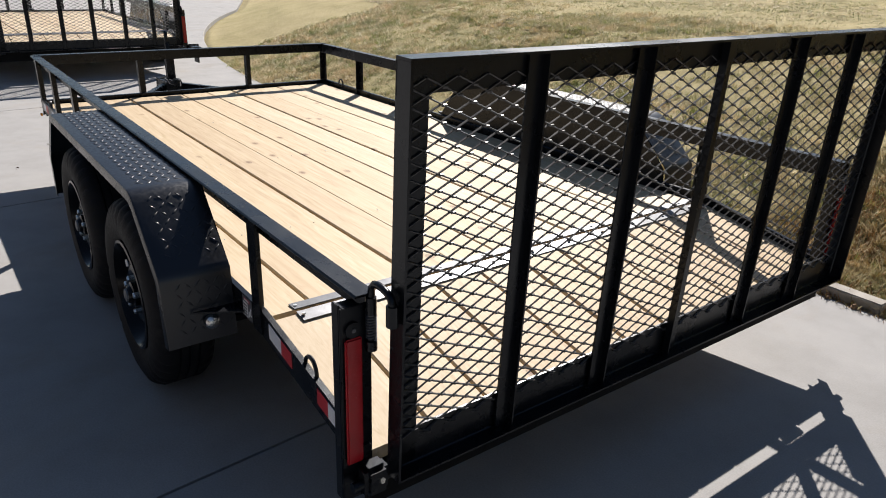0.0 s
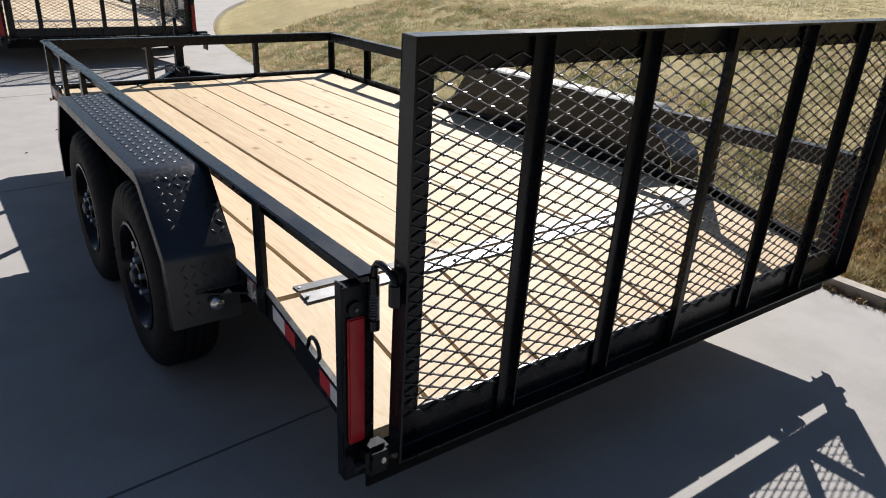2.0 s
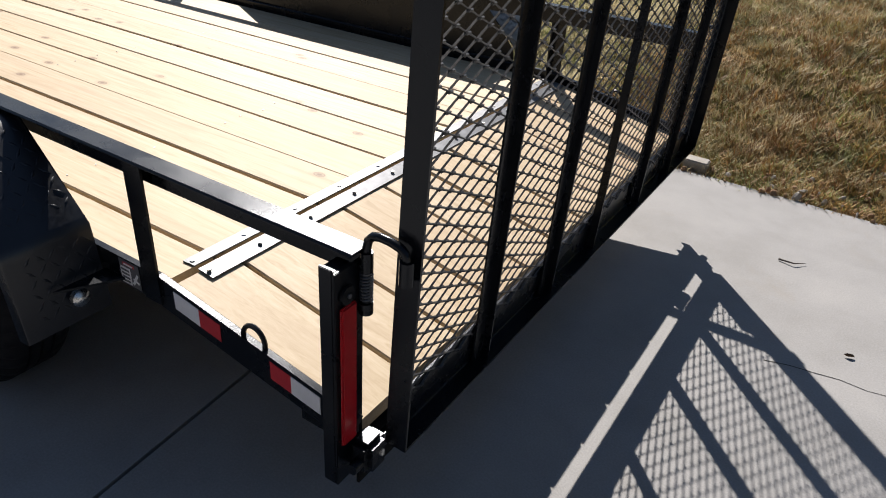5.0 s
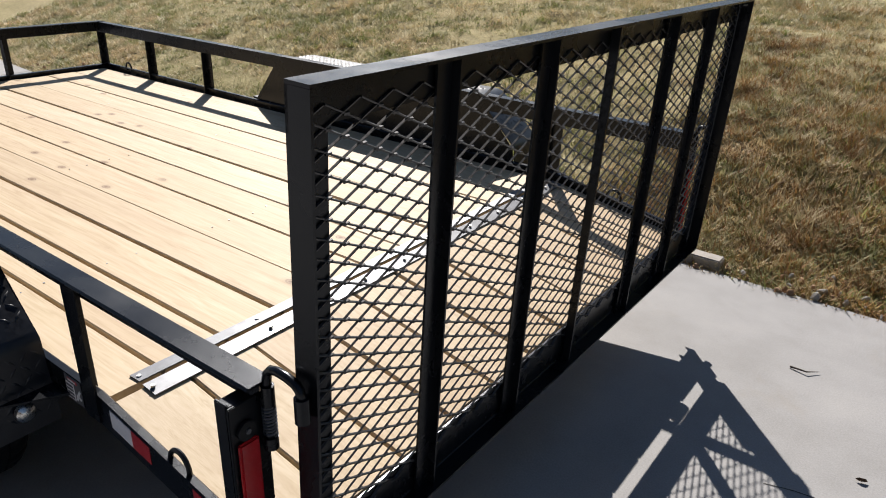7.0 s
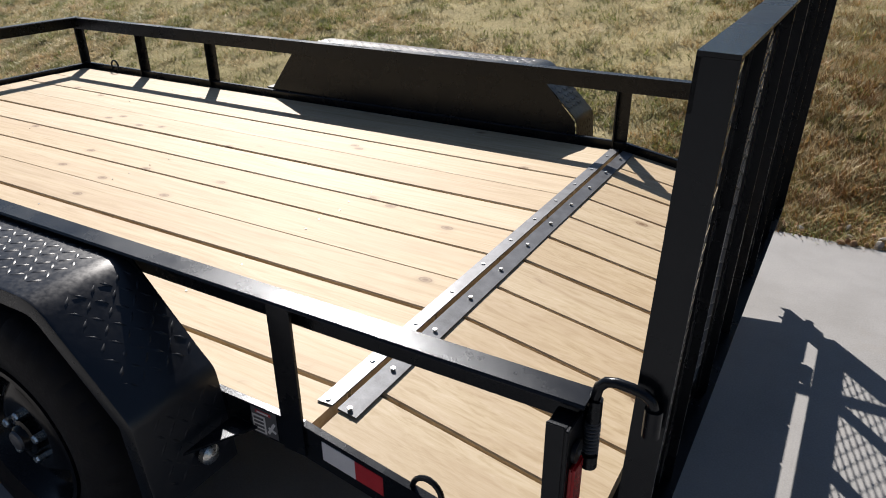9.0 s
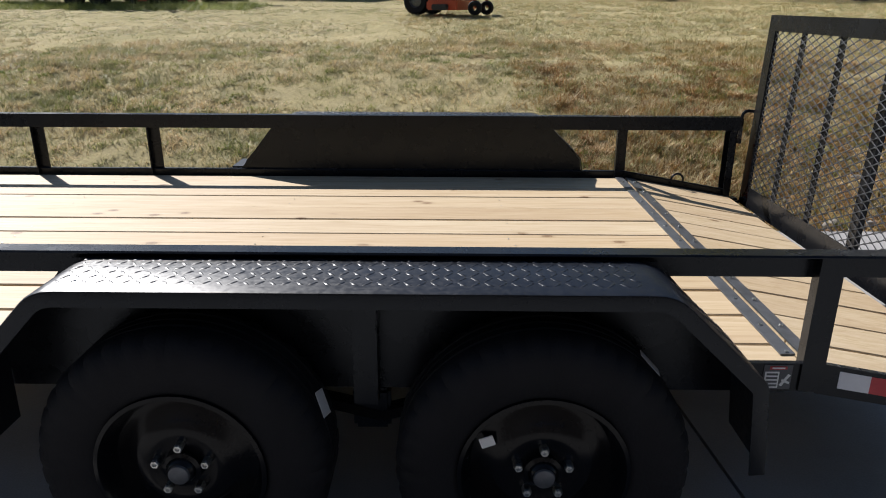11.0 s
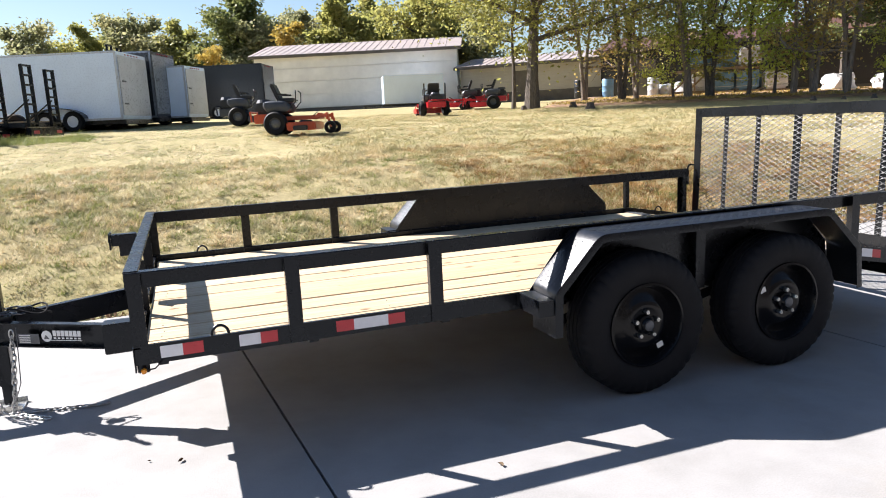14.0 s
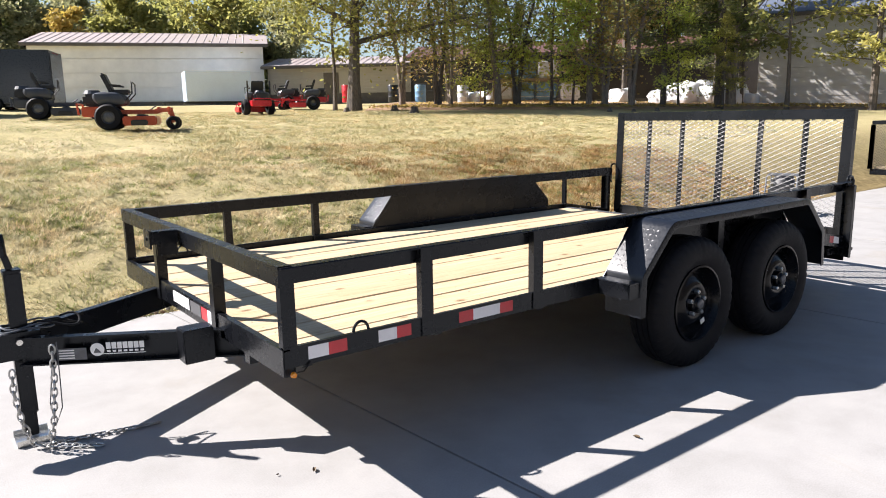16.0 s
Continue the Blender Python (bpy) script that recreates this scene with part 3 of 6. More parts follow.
def add_tape(parent, x0, x1, y, mat, sgn):
    zc = -0.036
    bm = bmesh.new()
    vs = []
    for yy in (y, y + sgn * 0.0012):
        vs.append([bm.verts.new(p) for p in ((x0, yy, rail_z(x0) + zc - 0.024), (x1, yy, rail_z(x1) + zc - 0.024), (x1, yy, rail_z(x1) + zc + 0.024), (x0, yy, rail_z(x0) + zc + 0.024))])
    bm.faces.new(vs[0])
    bm.faces.new(vs[1])
    for i in range(4):
        bm.faces.new((vs[0][i], vs[0][(i + 1) % 4], vs[1][(i + 1) % 4], vs[1][i]))
    bmesh.ops.recalc_face_normals(bm, faces=bm.faces[:])
    part("reflective_tape", bm, mat, parent, "red reflective tape" if mat is RED_TAPE else "white reflective tape")


def light_box(parent, y, sgn):
    """The tall channel at each tail corner that carries a slim red lamp, with the latch beside it."""
    x0, x1 = 4.337, 4.374

    def Y(v):                       # v metres inwards from the outer face of the rail
        return y - sgn * v

    def span(a, b):
        return sorted((Y(a), Y(b)))
    # an open channel: a face towards the rear, a web on the outer side, a sloping top lip
    post = part("lamp_post", box(x1 - 0.006, x1, *span(-0.052, 0.028), 0.275, 0.797, 0.0015), BLACK, parent, "black steel corner channel")
    part("post_side", box(x0, x1 - 0.0062, *span(-0.052, -0.046), 0.275, 0.803, 0.0015), BLACK, post)
    part("post_side", box(x0, x1 - 0.0062, *span(0.022, 0.028), 0.275, 0.745, 0.0015), BLACK, post)
    part("post_lip", box(x0, x1 - 0.0062, *span(-0.0455, 0.0), 0.791, 0.797, 0.001), BLACK, post)
    la, lb = span(-0.044, -0.001)
    part("tail_lamp", box(x1 + 0.001, x1 + 0.011, la, lb, 0.385, 0.722, 0.004), RED, post, "slim red tail lamp lens", True)
    ym = (la + lb) / 2
    part("lamp_boss", tube([(x1 + 0.001, ym, 0.742), (x1 + 0.008, ym, 0.742)], 0.019, 14), BLACK, post, "black rubber lamp plug", True)
    part("lamp_rivet", tube([(x1 + 0.007, ym, 0.742), (x1 + 0.011, ym, 0.742)], 0.005, 8), STEEL, post)
    ha, hb = span(-0.020, 0.045)
    part("hinge_socket", box(x1 + 0.001, x1 + 0.055, ha, hb, 0.30, 0.385, 0.012), BLACK, post, smooth=True)
    part("hinge_bolt", tube([(x1 + 0.03, Y(-0.045), 0.335), (x1 + 0.03, Y(0.10), 0.335)], 0.013, 10), BLACK, post, smooth=True)
    part("hinge_nut", tube([(x1 + 0.050, Y(0.020), 0.345), (x1 + 0.059, Y(0.022), 0.347)], 0.008, 6), ZINC, post, "bright hinge nut")
    # spring latch: a bent rod out of a sleeve on the channel, hooked over the gate's edge
    yl, xr = Y(0.020), x1 + 0.013
    yc_, xc = Y(0.019), x1 + 0.100
    bend = [(xr, yl, 0.690), (xr, yl, 0.80), (xr, yl, 0.822), (xr + 0.004, yl, 0.840), (xr + 0.014, yl, 0.851), (xr + 0.030, yl, 0.855), (xr + 0.052, yl, 0.854), (xc - 0.014, yc_, 0.850), (xc - 0.004, yc_, 0.842), (xc, yc_, 0.828), (xc, yc_, 0.80)]
    latch = part("gate_latch", tube(bend, 0.0085, 10), BLACK, parent, "bent rod latch with a spring", True)
    coil = [(xr + 0.0115 * math.cos(a), yl + 0.0115 * math.sin(a), 0.712 + 0.0011 * a) for a in np.linspace(0, 2 * math.pi * 9, 90)]
    part("latch_spring", tube(coil, 0.0022, 5), STEEL, latch, smooth=True)
    part("latch_sleeve", tube([(xr, yl, 0.770), (xr, yl, 0.815)], 0.0125, 12), BLACK, latch, smooth=True)
    part("latch_knob", tube([(xr, yl, 0.684), (xr, yl, 0.708)], 0.0135, 12), BLACK, latch, smooth=True)
    part("latch_catch", tube([(xc, yc_, 0.782), (xc, yc_, 0.830)], 0.0135, 12), BLACK, latch, smooth=True)


def gate(parent):
    """Fold-up ramp gate: angle-iron frame with its deep legs turned out, expanded mesh, five uprights."""
    x_b, x_t, z_b, z_t = 4.428, 4.457, 0.362, 1.334
    y0, y1 = 0.036, 2.146
    lean = (x_t - x_b) / (z_t - z_b)
    LEG, DEEP, T = 0.075, 0.050, 0.006

    def P(y, z, dx=0.0):
        return (x_b + (z - z_b) * lean + dx, y, z)
    nrm = Vector((1, 0, -lean)).normalized()
    up = Vector((lean, 0, 1)).normalized()

    def angle(w, d):
        """In-plane leg w long, outward leg d deep, heel at the origin; first axis inwards, second outwards."""
        return [(0, 0), (w, 0), (w, T), (T + 0.003, T), (T, T + 0.003), (T, d), (0, d)]
    g = part("gate_frame", extrude_profile(angle(LEG, DEEP), P(y0, z_t), P(y1, z_t), -up, nrm), BLACK, parent, "black steel ramp gate, folded up")
    for y, s in ((y0, 1), (y1, -1)):
        part("side_rail", extrude_profile(angle(LEG, DEEP), P(y, z_b), P(y, z_t - T - 0.0005), (0, s, 0), nrm), BLACK, g)
        part("corner_bolt", tube([P(y + s * 0.012, z_t - 0.022, DEEP - 0.03), P(y + s * 0.012, z_t - 0.022, DEEP - 0.018)], 0.004, 6), ZINC, g)
    lo = z_b + 0.108
    part("bottom_rail", extrude_profile(angle(0.108, DEEP), P(y0 + T + 0.001, z_b), P(y1 - T - 0.001, z_b), up, nrm), BLACK, g)
    for k, y in enumerate((0.380, 0.735, 1.084, 1.448, 1.790)):
        w, d = 0.046, 0.036
        if k == 2:                  # this one is turned the other way
            prof = [(-w / 2 - 0.006, 0.0125), (w / 2, 0.0125), (w / 2, 0.0175), (-w / 2 - 0.001, 0.0175), (-w / 2 - 0.001, d), (-w / 2 - 0.006, d)]
        else:
            prof = [(-w / 2, 0.0125), (w / 2, 0.0125), (w / 2, d), (w / 2 - 0.005, d), (w / 2 - 0.005, 0.0175), (-w / 2, 0.0175)]
        part("upright", extrude_profile(prof, P(y, z_b + T + 0.001), P(y, z_t - T - 0.002), (0, 1, 0), nrm), BLACK, g)
    # expanded metal, welded to the outside of the frame's flat legs
    verts, faces = [], []
    ly, lz = 0.0762, 0.0358
    ya, yb, za, zb = y0 + 0.034, y1 - 0.034, lo - 0.025, z_t - 0.045
    slope = lz / ly

    def strand(p, q, w, t):
        p, q = Vector(p), Vector(q)
        d = (q - p).normalized()
        s = d.cross(nrm)
        k = len(verts)
        tw = (nrm * 0.94 + s * 0.34)
        sw = tw.cross(d)
        for e in (p, q):
            for i, j in ((-1, -1), (1, -1), (1, 1), (-1, 1)):
                verts.append(tuple(e + sw * (i * w / 2) + tw * (j * t / 2)))
        for f in ((3, 2, 1, 0), (4, 5, 6, 7), (0, 1, 5, 4), (1, 2, 6, 5), (2, 3, 7, 6), (3, 0, 4, 7)):
            faces.append(tuple(k + i for i in f))
    for sg in (1, -1):
        n0 = int((zb - za + slope * (yb - ya)) / lz) + 2
        for n in range(n0):
            c = za - slope * (yb - ya) + n * lz if sg > 0 else za + n * lz      # height at ya
            lo_, hi_ = ya, yb
            if sg > 0:
                lo_, hi_ = max(lo_, ya + (za - c) / slope), min(hi_, ya + (zb - c) / slope)
            else:
                lo_, hi_ = max(lo_, ya + (c - zb) / slope), min(hi_, ya + (c - za) / slope)
            if hi_ - lo_ > 0.01:
                strand(P(lo_, c + sg * slope * (lo_ - ya), 0.009), P(hi_, c + sg * slope * (hi_ - ya), 0.009), 0.0027, 0.0038)
    nz = int((zb - za) / (lz / 2))
    for j in range(nz):                         # the wider bonds where strands meet
        for i in range(int((yb - ya) / ly)):
            y = ya + ly * (i + 0.5 * (j % 2))
            z = za + j * lz / 2
            if ya + 0.01 < y < yb - 0.01:
                strand(P(y - 0.006, z, 0.009), P(y + 0.006, z, 0.009), 0.0048, 0.0036)
    tagged(mesh_part("mesh_panel", verts, faces, MESH, g, "black expanded-metal diamond mesh"), kind="stuff")
    for y in (0.30, 1.85):
        part("gate_hinge", tube([(x_b - 0.012, y - 0.05, z_b - 0.012), (x_b - 0.012, y + 0.05, z_b - 0.012)], 0.016, 10), BLACK, parent, smooth=True)


def build_trailer(label):
    root = thing("utility_trailer", label, "trailer", (0, 0, 0), group="trailers on the drive")
    rnd = random.Random(11)
    # deck boards
    n = 11
    gaps = (0.002, 0.010, 0.011, 0.010, 0.003, 0.004, 0.0018, 0.010, 0.0022, 0.003, 0.0035, 0.002)
    pitch = 0.1935
    seams = [0.006] + [0.175 + k * pitch for k in range(10)] + [W - 0.035]
    for k in range(n):
        a, b = seams[k] + gaps[k] / 2, seams[k + 1] - gaps[k + 1] / 2
        part("deck_plank", plank(0.035 + rnd.uniform(0, 0.006), DOVE_X - 0.012, a, b, rnd), PINE, root)
    tail_seams = [0.008] + [0.211 + k * pitch for k in range(10)] + [W - 0.01]
    for k in range(n):
        part("dovetail_plank", plank(DOVE_X + 0.012, 4.368, tail_seams[k] + 0.003, tail_seams[k + 1] - 0.003 - rnd.uniform(0, 0.004), rnd), PINE, root)
    # the two flat bars over the joint, and their screws
    for x0, x1 in ((3.742, 3.782), (3.798, 3.846)):
        bm = bmesh.new()
        v = []
        for zz in (0.001, 0.0055):
            v.append([bm.verts.new((x, y, deck_z(x) + zz)) for x, y in ((x0, 0.108), (x1, 0.110), (x1, W - 0.04), (x0, W - 0.04))])
        bm.faces.new(v[0])
        bm.faces.new(v[1])
        for i in range(4):
            bm.faces.new((v[0][i], v[0][(i + 1) % 4], v[1][(i + 1) % 4], v[1][i]))
        bmesh.ops.recalc_face_normals(bm, faces=bm.faces[:])
        strip = part("joint_bar", bm, STEEL, root, "grey flat steel bar across the deck joint")
        for k in range(n):
            y = seams[k] + 0.115
            part("screw", tube([((x0 + x1) / 2, y, deck_z(x0) + 0.004), ((x0 + x1) / 2, y, deck_z(x0) + 0.0085)], 0.006, 8), ZINC, strip)
    for k in range(n):
        for x in (0.10, 1.1, 2.1, 3.1):
            for dy in (0.05, 0.14):
                y = seams[k] + dy + rnd.uniform(-0.01, 0.01)
                xx = x + rnd.uniform(-0.012, 0.012)
                part("deck_screw", tube([(xx, y, DECK - 0.002), (xx, y, DECK + 0.0012)], 0.003, 6), ZINC, root)
    # side rails
    for y, s in ((0.0, 1), (W, -1)):
        part("top_rail", extrude_profile(angle_outline(0.052, 0.070, 0.006), (0, y + s * 0.034, RAIL), (L, y + s * 0.034, RAIL), (0, -s, 0), (0, 0, 1)), BLACK, root)
        part("lower_rail", extrude_profile(angle_outline(0.02, 0.078, 0.006), (0, y, DECK + 0.035), (DOVE_X, y, DECK + 0.035), (0, s, 0), (0, 0, 1)), BLACK, root)
        part("tail_rail", extrude_profile(angle_outline(0.02, 0.085, 0.006), (DOVE_X, y, DECK + 0.035), (L, y, REAR_Z + 0.035), (0, s, 0), (0, 0, 1)), BLACK, root)
        for i, (x, w) in enumerate(((0.0, 0.055), (0.600, 0.058), (1.225, 0.060), (3.742, 0.058))):
            zb = 0.454
            prof = [(0, 0), (w, 0), (w, s * 0.006), (0.006, s * 0.006), (0.006, s * 0.034), (0, s * 0.034)]
            off = -s * 0.0065 if i else 0.0005 * s
            part("post", extrude_profile([(p, q + off) for p, q in prof], (x, y, zb), (x, y, RAIL - 0.0065), (1, 0, 0), (0, 1, 0)), BLACK, root)
        for x in (0.325, 4.086):
            ring_bolt(root, x, y + s * 0.012, rail_z(x) - 0.001)
    # front rails and posts
    part("front_top_rail", extrude_profile(angle_outline(0.055, 0.072, 0.006), (-0.004, 0.0, RAIL + 0.004), (-0.004, W, RAIL + 0.004), (1, 0, 0), (0, 0, 1)), BLACK, root)
    part("front_lower_rail", extrude_profile(angle_outline(0.03, 0.10, 0.006), (-0.004, 0.0, DECK + 0.028), (-0.004, W, DECK + 0.028), (1, 0, 0), (0, 0, 1)), BLACK, root)
    for y in (0.655, 1.478):
        prof = [(0, 0), (0, 0.05), (0.006, 0.05), (0.006, 0.006), (0.05, 0.006), (0.05, 0)]
        part("front_post", extrude_profile([(p - 0.012, q) for p, q in prof], (0, y, 0.42), (0, y, RAIL - 0.066), (1, 0, 0), (0, 1, 0)), BLACK, root)
    # bracket box on the front rail
    bk = part("front_bracket", box(-0.132, -0.0065, 1.09, 1.15, 0.772, 0.832, 0.004), BLACK, root, "black steel spare-carrier arm")
    part("bracket_plate", box(-0.142, -0.1325, 1.07, 1.17, 0.755, 0.842, 0.003), BLACK, bk)
    part("bracket_gusset", box(-0.10, -0.0065, 1.115, 1.123, 0.715, 0.771), BLACK, bk)
    part("bracket_bolt", tube([(-0.148, 1.12, 0.80), (-0.142, 1.12, 0.80)], 0.010, 8), BLACK, bk)
    # stickers and tape
    for s, y in ((-1, 0.0), (1, W)):
        for x0, x1, m in ((0.095, 0.178, WHITE_TAPE), (0.178, 0.256, RED_TAPE), (0.395, 0.48, WHITE_TAPE), (0.48, 0.549, RED_TAPE), (0.795, 0.872, RED_TAPE), (0.872, 1.025, WHITE_TAPE), (1.025, 1.102, RED_TAPE),
                          (3.843, 3.925, WHITE_TAPE), (3.925, 3.992, RED_TAPE), (4.143, 4.203, RED_TAPE), (4.203, 4.285, WHITE_TAPE)):
            add_tape(root, x0, x1, y, m, s)
    for a, b, m in ((1.02, 1.26, WHITE_TAPE), (0.86, 1.0, DARKGREY), (0.77, 0.85, RED_TAPE), (0.69, 0.77, WHITE_TAPE)):
        part("front_sticker", box(-0.0062, -0.0048, a, b, 0.455, 0.51), m, root)
    warn = part("caution_sticker", box(3.650, 3.722, -0.0022, -0.0008, 0.458, 0.527), DARKGREY, root, "black and white caution sticker with a red oval")
    part("sticker_panel", box(3.654, 3.690, -0.0034, -0.0024, 0.462, 0.508), LABEL, warn)
    for i in range(4):
        part("print_bar", box(3.658, 3.686, -0.0044, -0.0036, 0.4665 + i * 0.0105, 0.472 + i * 0.0105), DARKGREY, warn)
    part("sticker_sign", bar((3.696, -0.0029, 0.468), (3.716, -0.0029, 0.500), 0.0012, 0.007, (0, 0, 1)), LABEL, warn)
    part("sticker_sign", bar((3.698, -0.0029, 0.484), (3.718, -0.0029, 0.476), 0.0012, 0.006, (0, 0, 1)), LABEL, warn)
    part("header_bar", box(3.664, 3.708, -0.0034, -0.0024, 0.514, 0.523, 0.0005), RED_TAPE, warn)
    part("header_print", box(3.670, 3.702, -0.0044, -0.0036, 0.5165, 0.5205), LABEL, warn)
    # under frame
    for y in (0.35, W - 0.35):
        part("frame_rail", bar((0.0, y, 0.42), (DOVE_X, y, 0.42), 0.05, 0.075), BLACK, root)
    for x in np.arange(0.1, 3.9, 0.6):
        part("cross_member", bar((float(x), 0.02, 0.447), (float(x), W - 0.02, 0.447), 0.04, 0.022), BLACK, root)
    part("tail_sill", extrude_profile(angle_outline(0.044, 0.10, 0.007), (4.388, 0.0, REAR_Z - 0.046), (4.388, W, REAR_Z - 0.046), (-1, 0, 0), (0, 0, 1)), UNDER, root)
    for q in range(8):
        part("sill_gusset", box(4.20, 4.358, 0.03 + q * 0.294, 0.04 + q * 0.294, REAR_Z - 0.09, REAR_Z - 0.045), BLACK, root)
    for x in (2.227, 3.077):
        part("axle", tube([(x, 0.0, 0.345), (x, W, 0.345)], 0.038, 14), UNDER, root, smooth=True)
    for y in (0.06, W - 0.06):
        pts = [(1.9 + 1.55 * k / 16, y, 0.34 + 0.07 * abs(math.sin(k / 16 * 2 * math.pi))) for k in range(17)]
        g = bmesh.new()
        for p, q in zip(pts, pts[1:]):
            bar(p, q, 0.045, 0.028, bm=g)
        part("leaf_spring", g, UNDER, root)
        part("equalizer", box(2.60, 2.70, y - 0.02, y + 0.02, 0.30, 0.42, 0.01), BLACK, root)
    # running gear
    for x, st, tg in ((2.227, -0.95, 0.38), (3.077, 2.7, 0.78)):
        wheel(root, x, -0.113, -1, st, tg)
        wheel(root, x, W + 0.113, 1, st, tg)
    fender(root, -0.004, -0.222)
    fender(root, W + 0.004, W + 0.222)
    # lamps
    for y, s in ((0.0, -1), (W, 1)):
        light_box(root, y, s)
        lamp = part("marker_lamp", box(0.005, 0.05, y - 0.012 * s if s < 0 else y - 0.02, y + 0.02 if s < 0 else y + 0.012, 0.415, 0.455, 0.004), BLACK, root)
        part("marker_lens", tube([(0.028, y + s * 0.010, 0.430), (0.028, y + s * 0.022, 0.430)], [0.012, 0.009], 14), AMBER, lamp, "round amber lens", True)
        wire = [(0.04, y, 0.43), (0.07, y + s * 0.01, 0.435), (0.10, y + s * 0.004, 0.462)]
        part("lamp_wire", tube(wire, 0.003, 6), RUBBER, lamp)
    # tongue
    yc = W / 2
    for y in (0.60, W - 0.60):
        s = 1 if y < yc else -1
        a = Vector((0.25, y - s * 0.15, 0.405))
        b = Vector((-0.70, yc - s * 0.055, 0.405))
        d = (b - a).normalized()
        side = Vector((d.y, -d.x, 0)) * s
        prof = [(0, -0.06), (0.04, -0.06), (0.04, -0.054), (0.006, -0.054), (0.006, 0.054), (0.04, 0.054), (0.04, 0.06), (0, 0.06)]
        prof = [(-p, q) for p, q in prof]
        beam = part("tongue_beam", extrude_profile([(p + 0.02, q) for p, q in prof], a, b, side if s < 0 else side, (0, 0, 1)), BLACK, root)
        if s > 0:
            # data plate and badge on the near beam
            out = -side if (Vector((0, -1, 0)).dot(side) < 0) else side
            def on_beam(t, z, lift):
                p = a + (b - a) * t + out * (0.0215 + lift)
                return Vector((p.x, p.y, 0.405 + z))
            def plate(name, t0, t1, z0, z1, lift, m, parent, label=""):
                g = bmesh.new()
                vs = [[g.verts.new(on_beam(t, z, l)) for t, z in ((t0, z0), (t1, z0), (t1, z1), (t0, z1))] for l in (lift, lift + 0.0012)]
                g.faces.new(vs[0])
                g.faces.new(vs[1])
                for i in range(4):
                    g.faces.new((vs[0][i], vs[0][(i + 1) % 4], vs[1][(i + 1) % 4], vs[1][i]))
                bmesh.ops.recalc_face_normals(g, faces=g.faces[:])
                return part(name, g, m, parent, label)
            plate("data_plate", 0.757, 0.862, -0.040, 0.010, 0.0, STEEL, beam, "grey printed data plate")
            for k in range(4):
                plate("print_bar", 0.80, 0.855, -0.034 + k * 0.011, -0.029 + k * 0.011, 0.0013, LABEL, beam)
            plate("print_bar", 0.764, 0.782, -0.030, 0.000, 0.0013, DARKGREY, beam)
            # round mark and two rows of white bars
            g = bmesh.new()
            c = on_beam(0.718, 0.0, 0.0)
            ax = (b - a).normalized()
            ringv = [g.verts.new(c + ax * (0.028 * math.cos(q)) + Vector((0, 0, 0.028 * math.sin(q)))) for q in np.linspace(0, 2 * math.pi, 20, endpoint=False)]
            f = g.faces.new(ringv)
            ext = bmesh.ops.extrude_face_region(g, geom=[f])
            bmesh.ops.translate(g, verts=[v for v in ext["geom"] if isinstance(v, bmesh.types.BMVert)], vec=out * 0.0012)
            bmesh.ops.recalc_face_normals(g, faces=g.faces[:])
            part("badge", g, LABEL, beam, "white round badge")
            g = bmesh.new()
            c2 = c + out * 0.002
            tri = [g.verts.new(c2 + ax * u + Vector((0, 0, w))) for u, w in ((-0.016, -0.014), (0.016, -0.014), (0.004, 0.008), (-0.003, 0.002))]
            g.faces.new(tri)
            part("badge_mark", g, DARKGREY, beam)
            for k in range(7):
                t0 = 0.686 - k * 0.0200
                plate("badge_bar", t0 - 0.0165, t0, 0.001, 0.029, 0.0, LABEL, beam)
                plate("badge_bar", t0 - 0.0145, t0 - 0.002, -0.013, -0.005, 0.0, LABEL, beam)
            plate("badge_line", 0.545, 0.70, -0.021, -0.018, 0.0, LABEL, beam)
    # step box beside the tongue
    part("junction_box", box(-0.17, -0.045, 0.585, 0.68, 0.345, 0.488, 0.004), BLACK, root, "black steel box under the front rail")
    # coupler
    g = bmesh.new()
    bar((-0.62, yc, 0.43), (-0.80, yc, 0.43), 0.13, 0.112, bm=g)
    bar((-0.78, yc, 0.435), (-1.0, yc, 0.43), 0.075, 0.07, bm=g)
    coupler = part("coupler", g, BLACK, root)
    part("ball_socket", tube([(-1.0, yc, 0.39), (-1.0, yc, 0.47)], [0.045, 0.04], 16), BLACK, coupler, smooth=True)
    part("coupler_lever", bar((-0.95, yc, 0.475), (-0.80, yc + 0.01, 0.505), 0.03, 0.012), BLACK, coupler)
    for dy in (-0.05, 0.05):
        part("coupler_bolt", tube([(-0.70, yc + dy * 1.5, 0.45), (-0.70, yc + dy * 1.75, 0.45)], 0.013, 6), ZINC, coupler)
    # jack
    jx, jy = -0.69, yc
    jack = part("tongue_jack", box(jx - 0.032, jx + 0.032, jy - 0.032, jy + 0.032, 0.12, 0.73, 0.005), BLACK, root, "black drop-leg tongue jack")
    part("drop_leg", box(jx - 0.025, jx + 0.025, jy - 0.025, jy + 0.025, 0.02, 0.20, 0.003), BLACK, jack)
    g = box(jx - 0.065, jx + 0.065, jy - 0.085, jy + 0.055, 0.002, 0.008)
    box(jx - 0.065, jx + 0.065, jy - 0.085, jy - 0.079, 0.002, 0.03, bm=g)
    box(jx - 0.065, jx + 0.065, jy + 0.05, jy + 0.055, 0.002, 0.03, bm=g)
    part("jack_foot", g, ZINC, jack, "bright galvanised jack foot")
    part("jack_cap", box(jx - 0.035, jx + 0.035, jy - 0.035, jy + 0.035, 0.731, 0.742, 0.004), BLACK, jack)
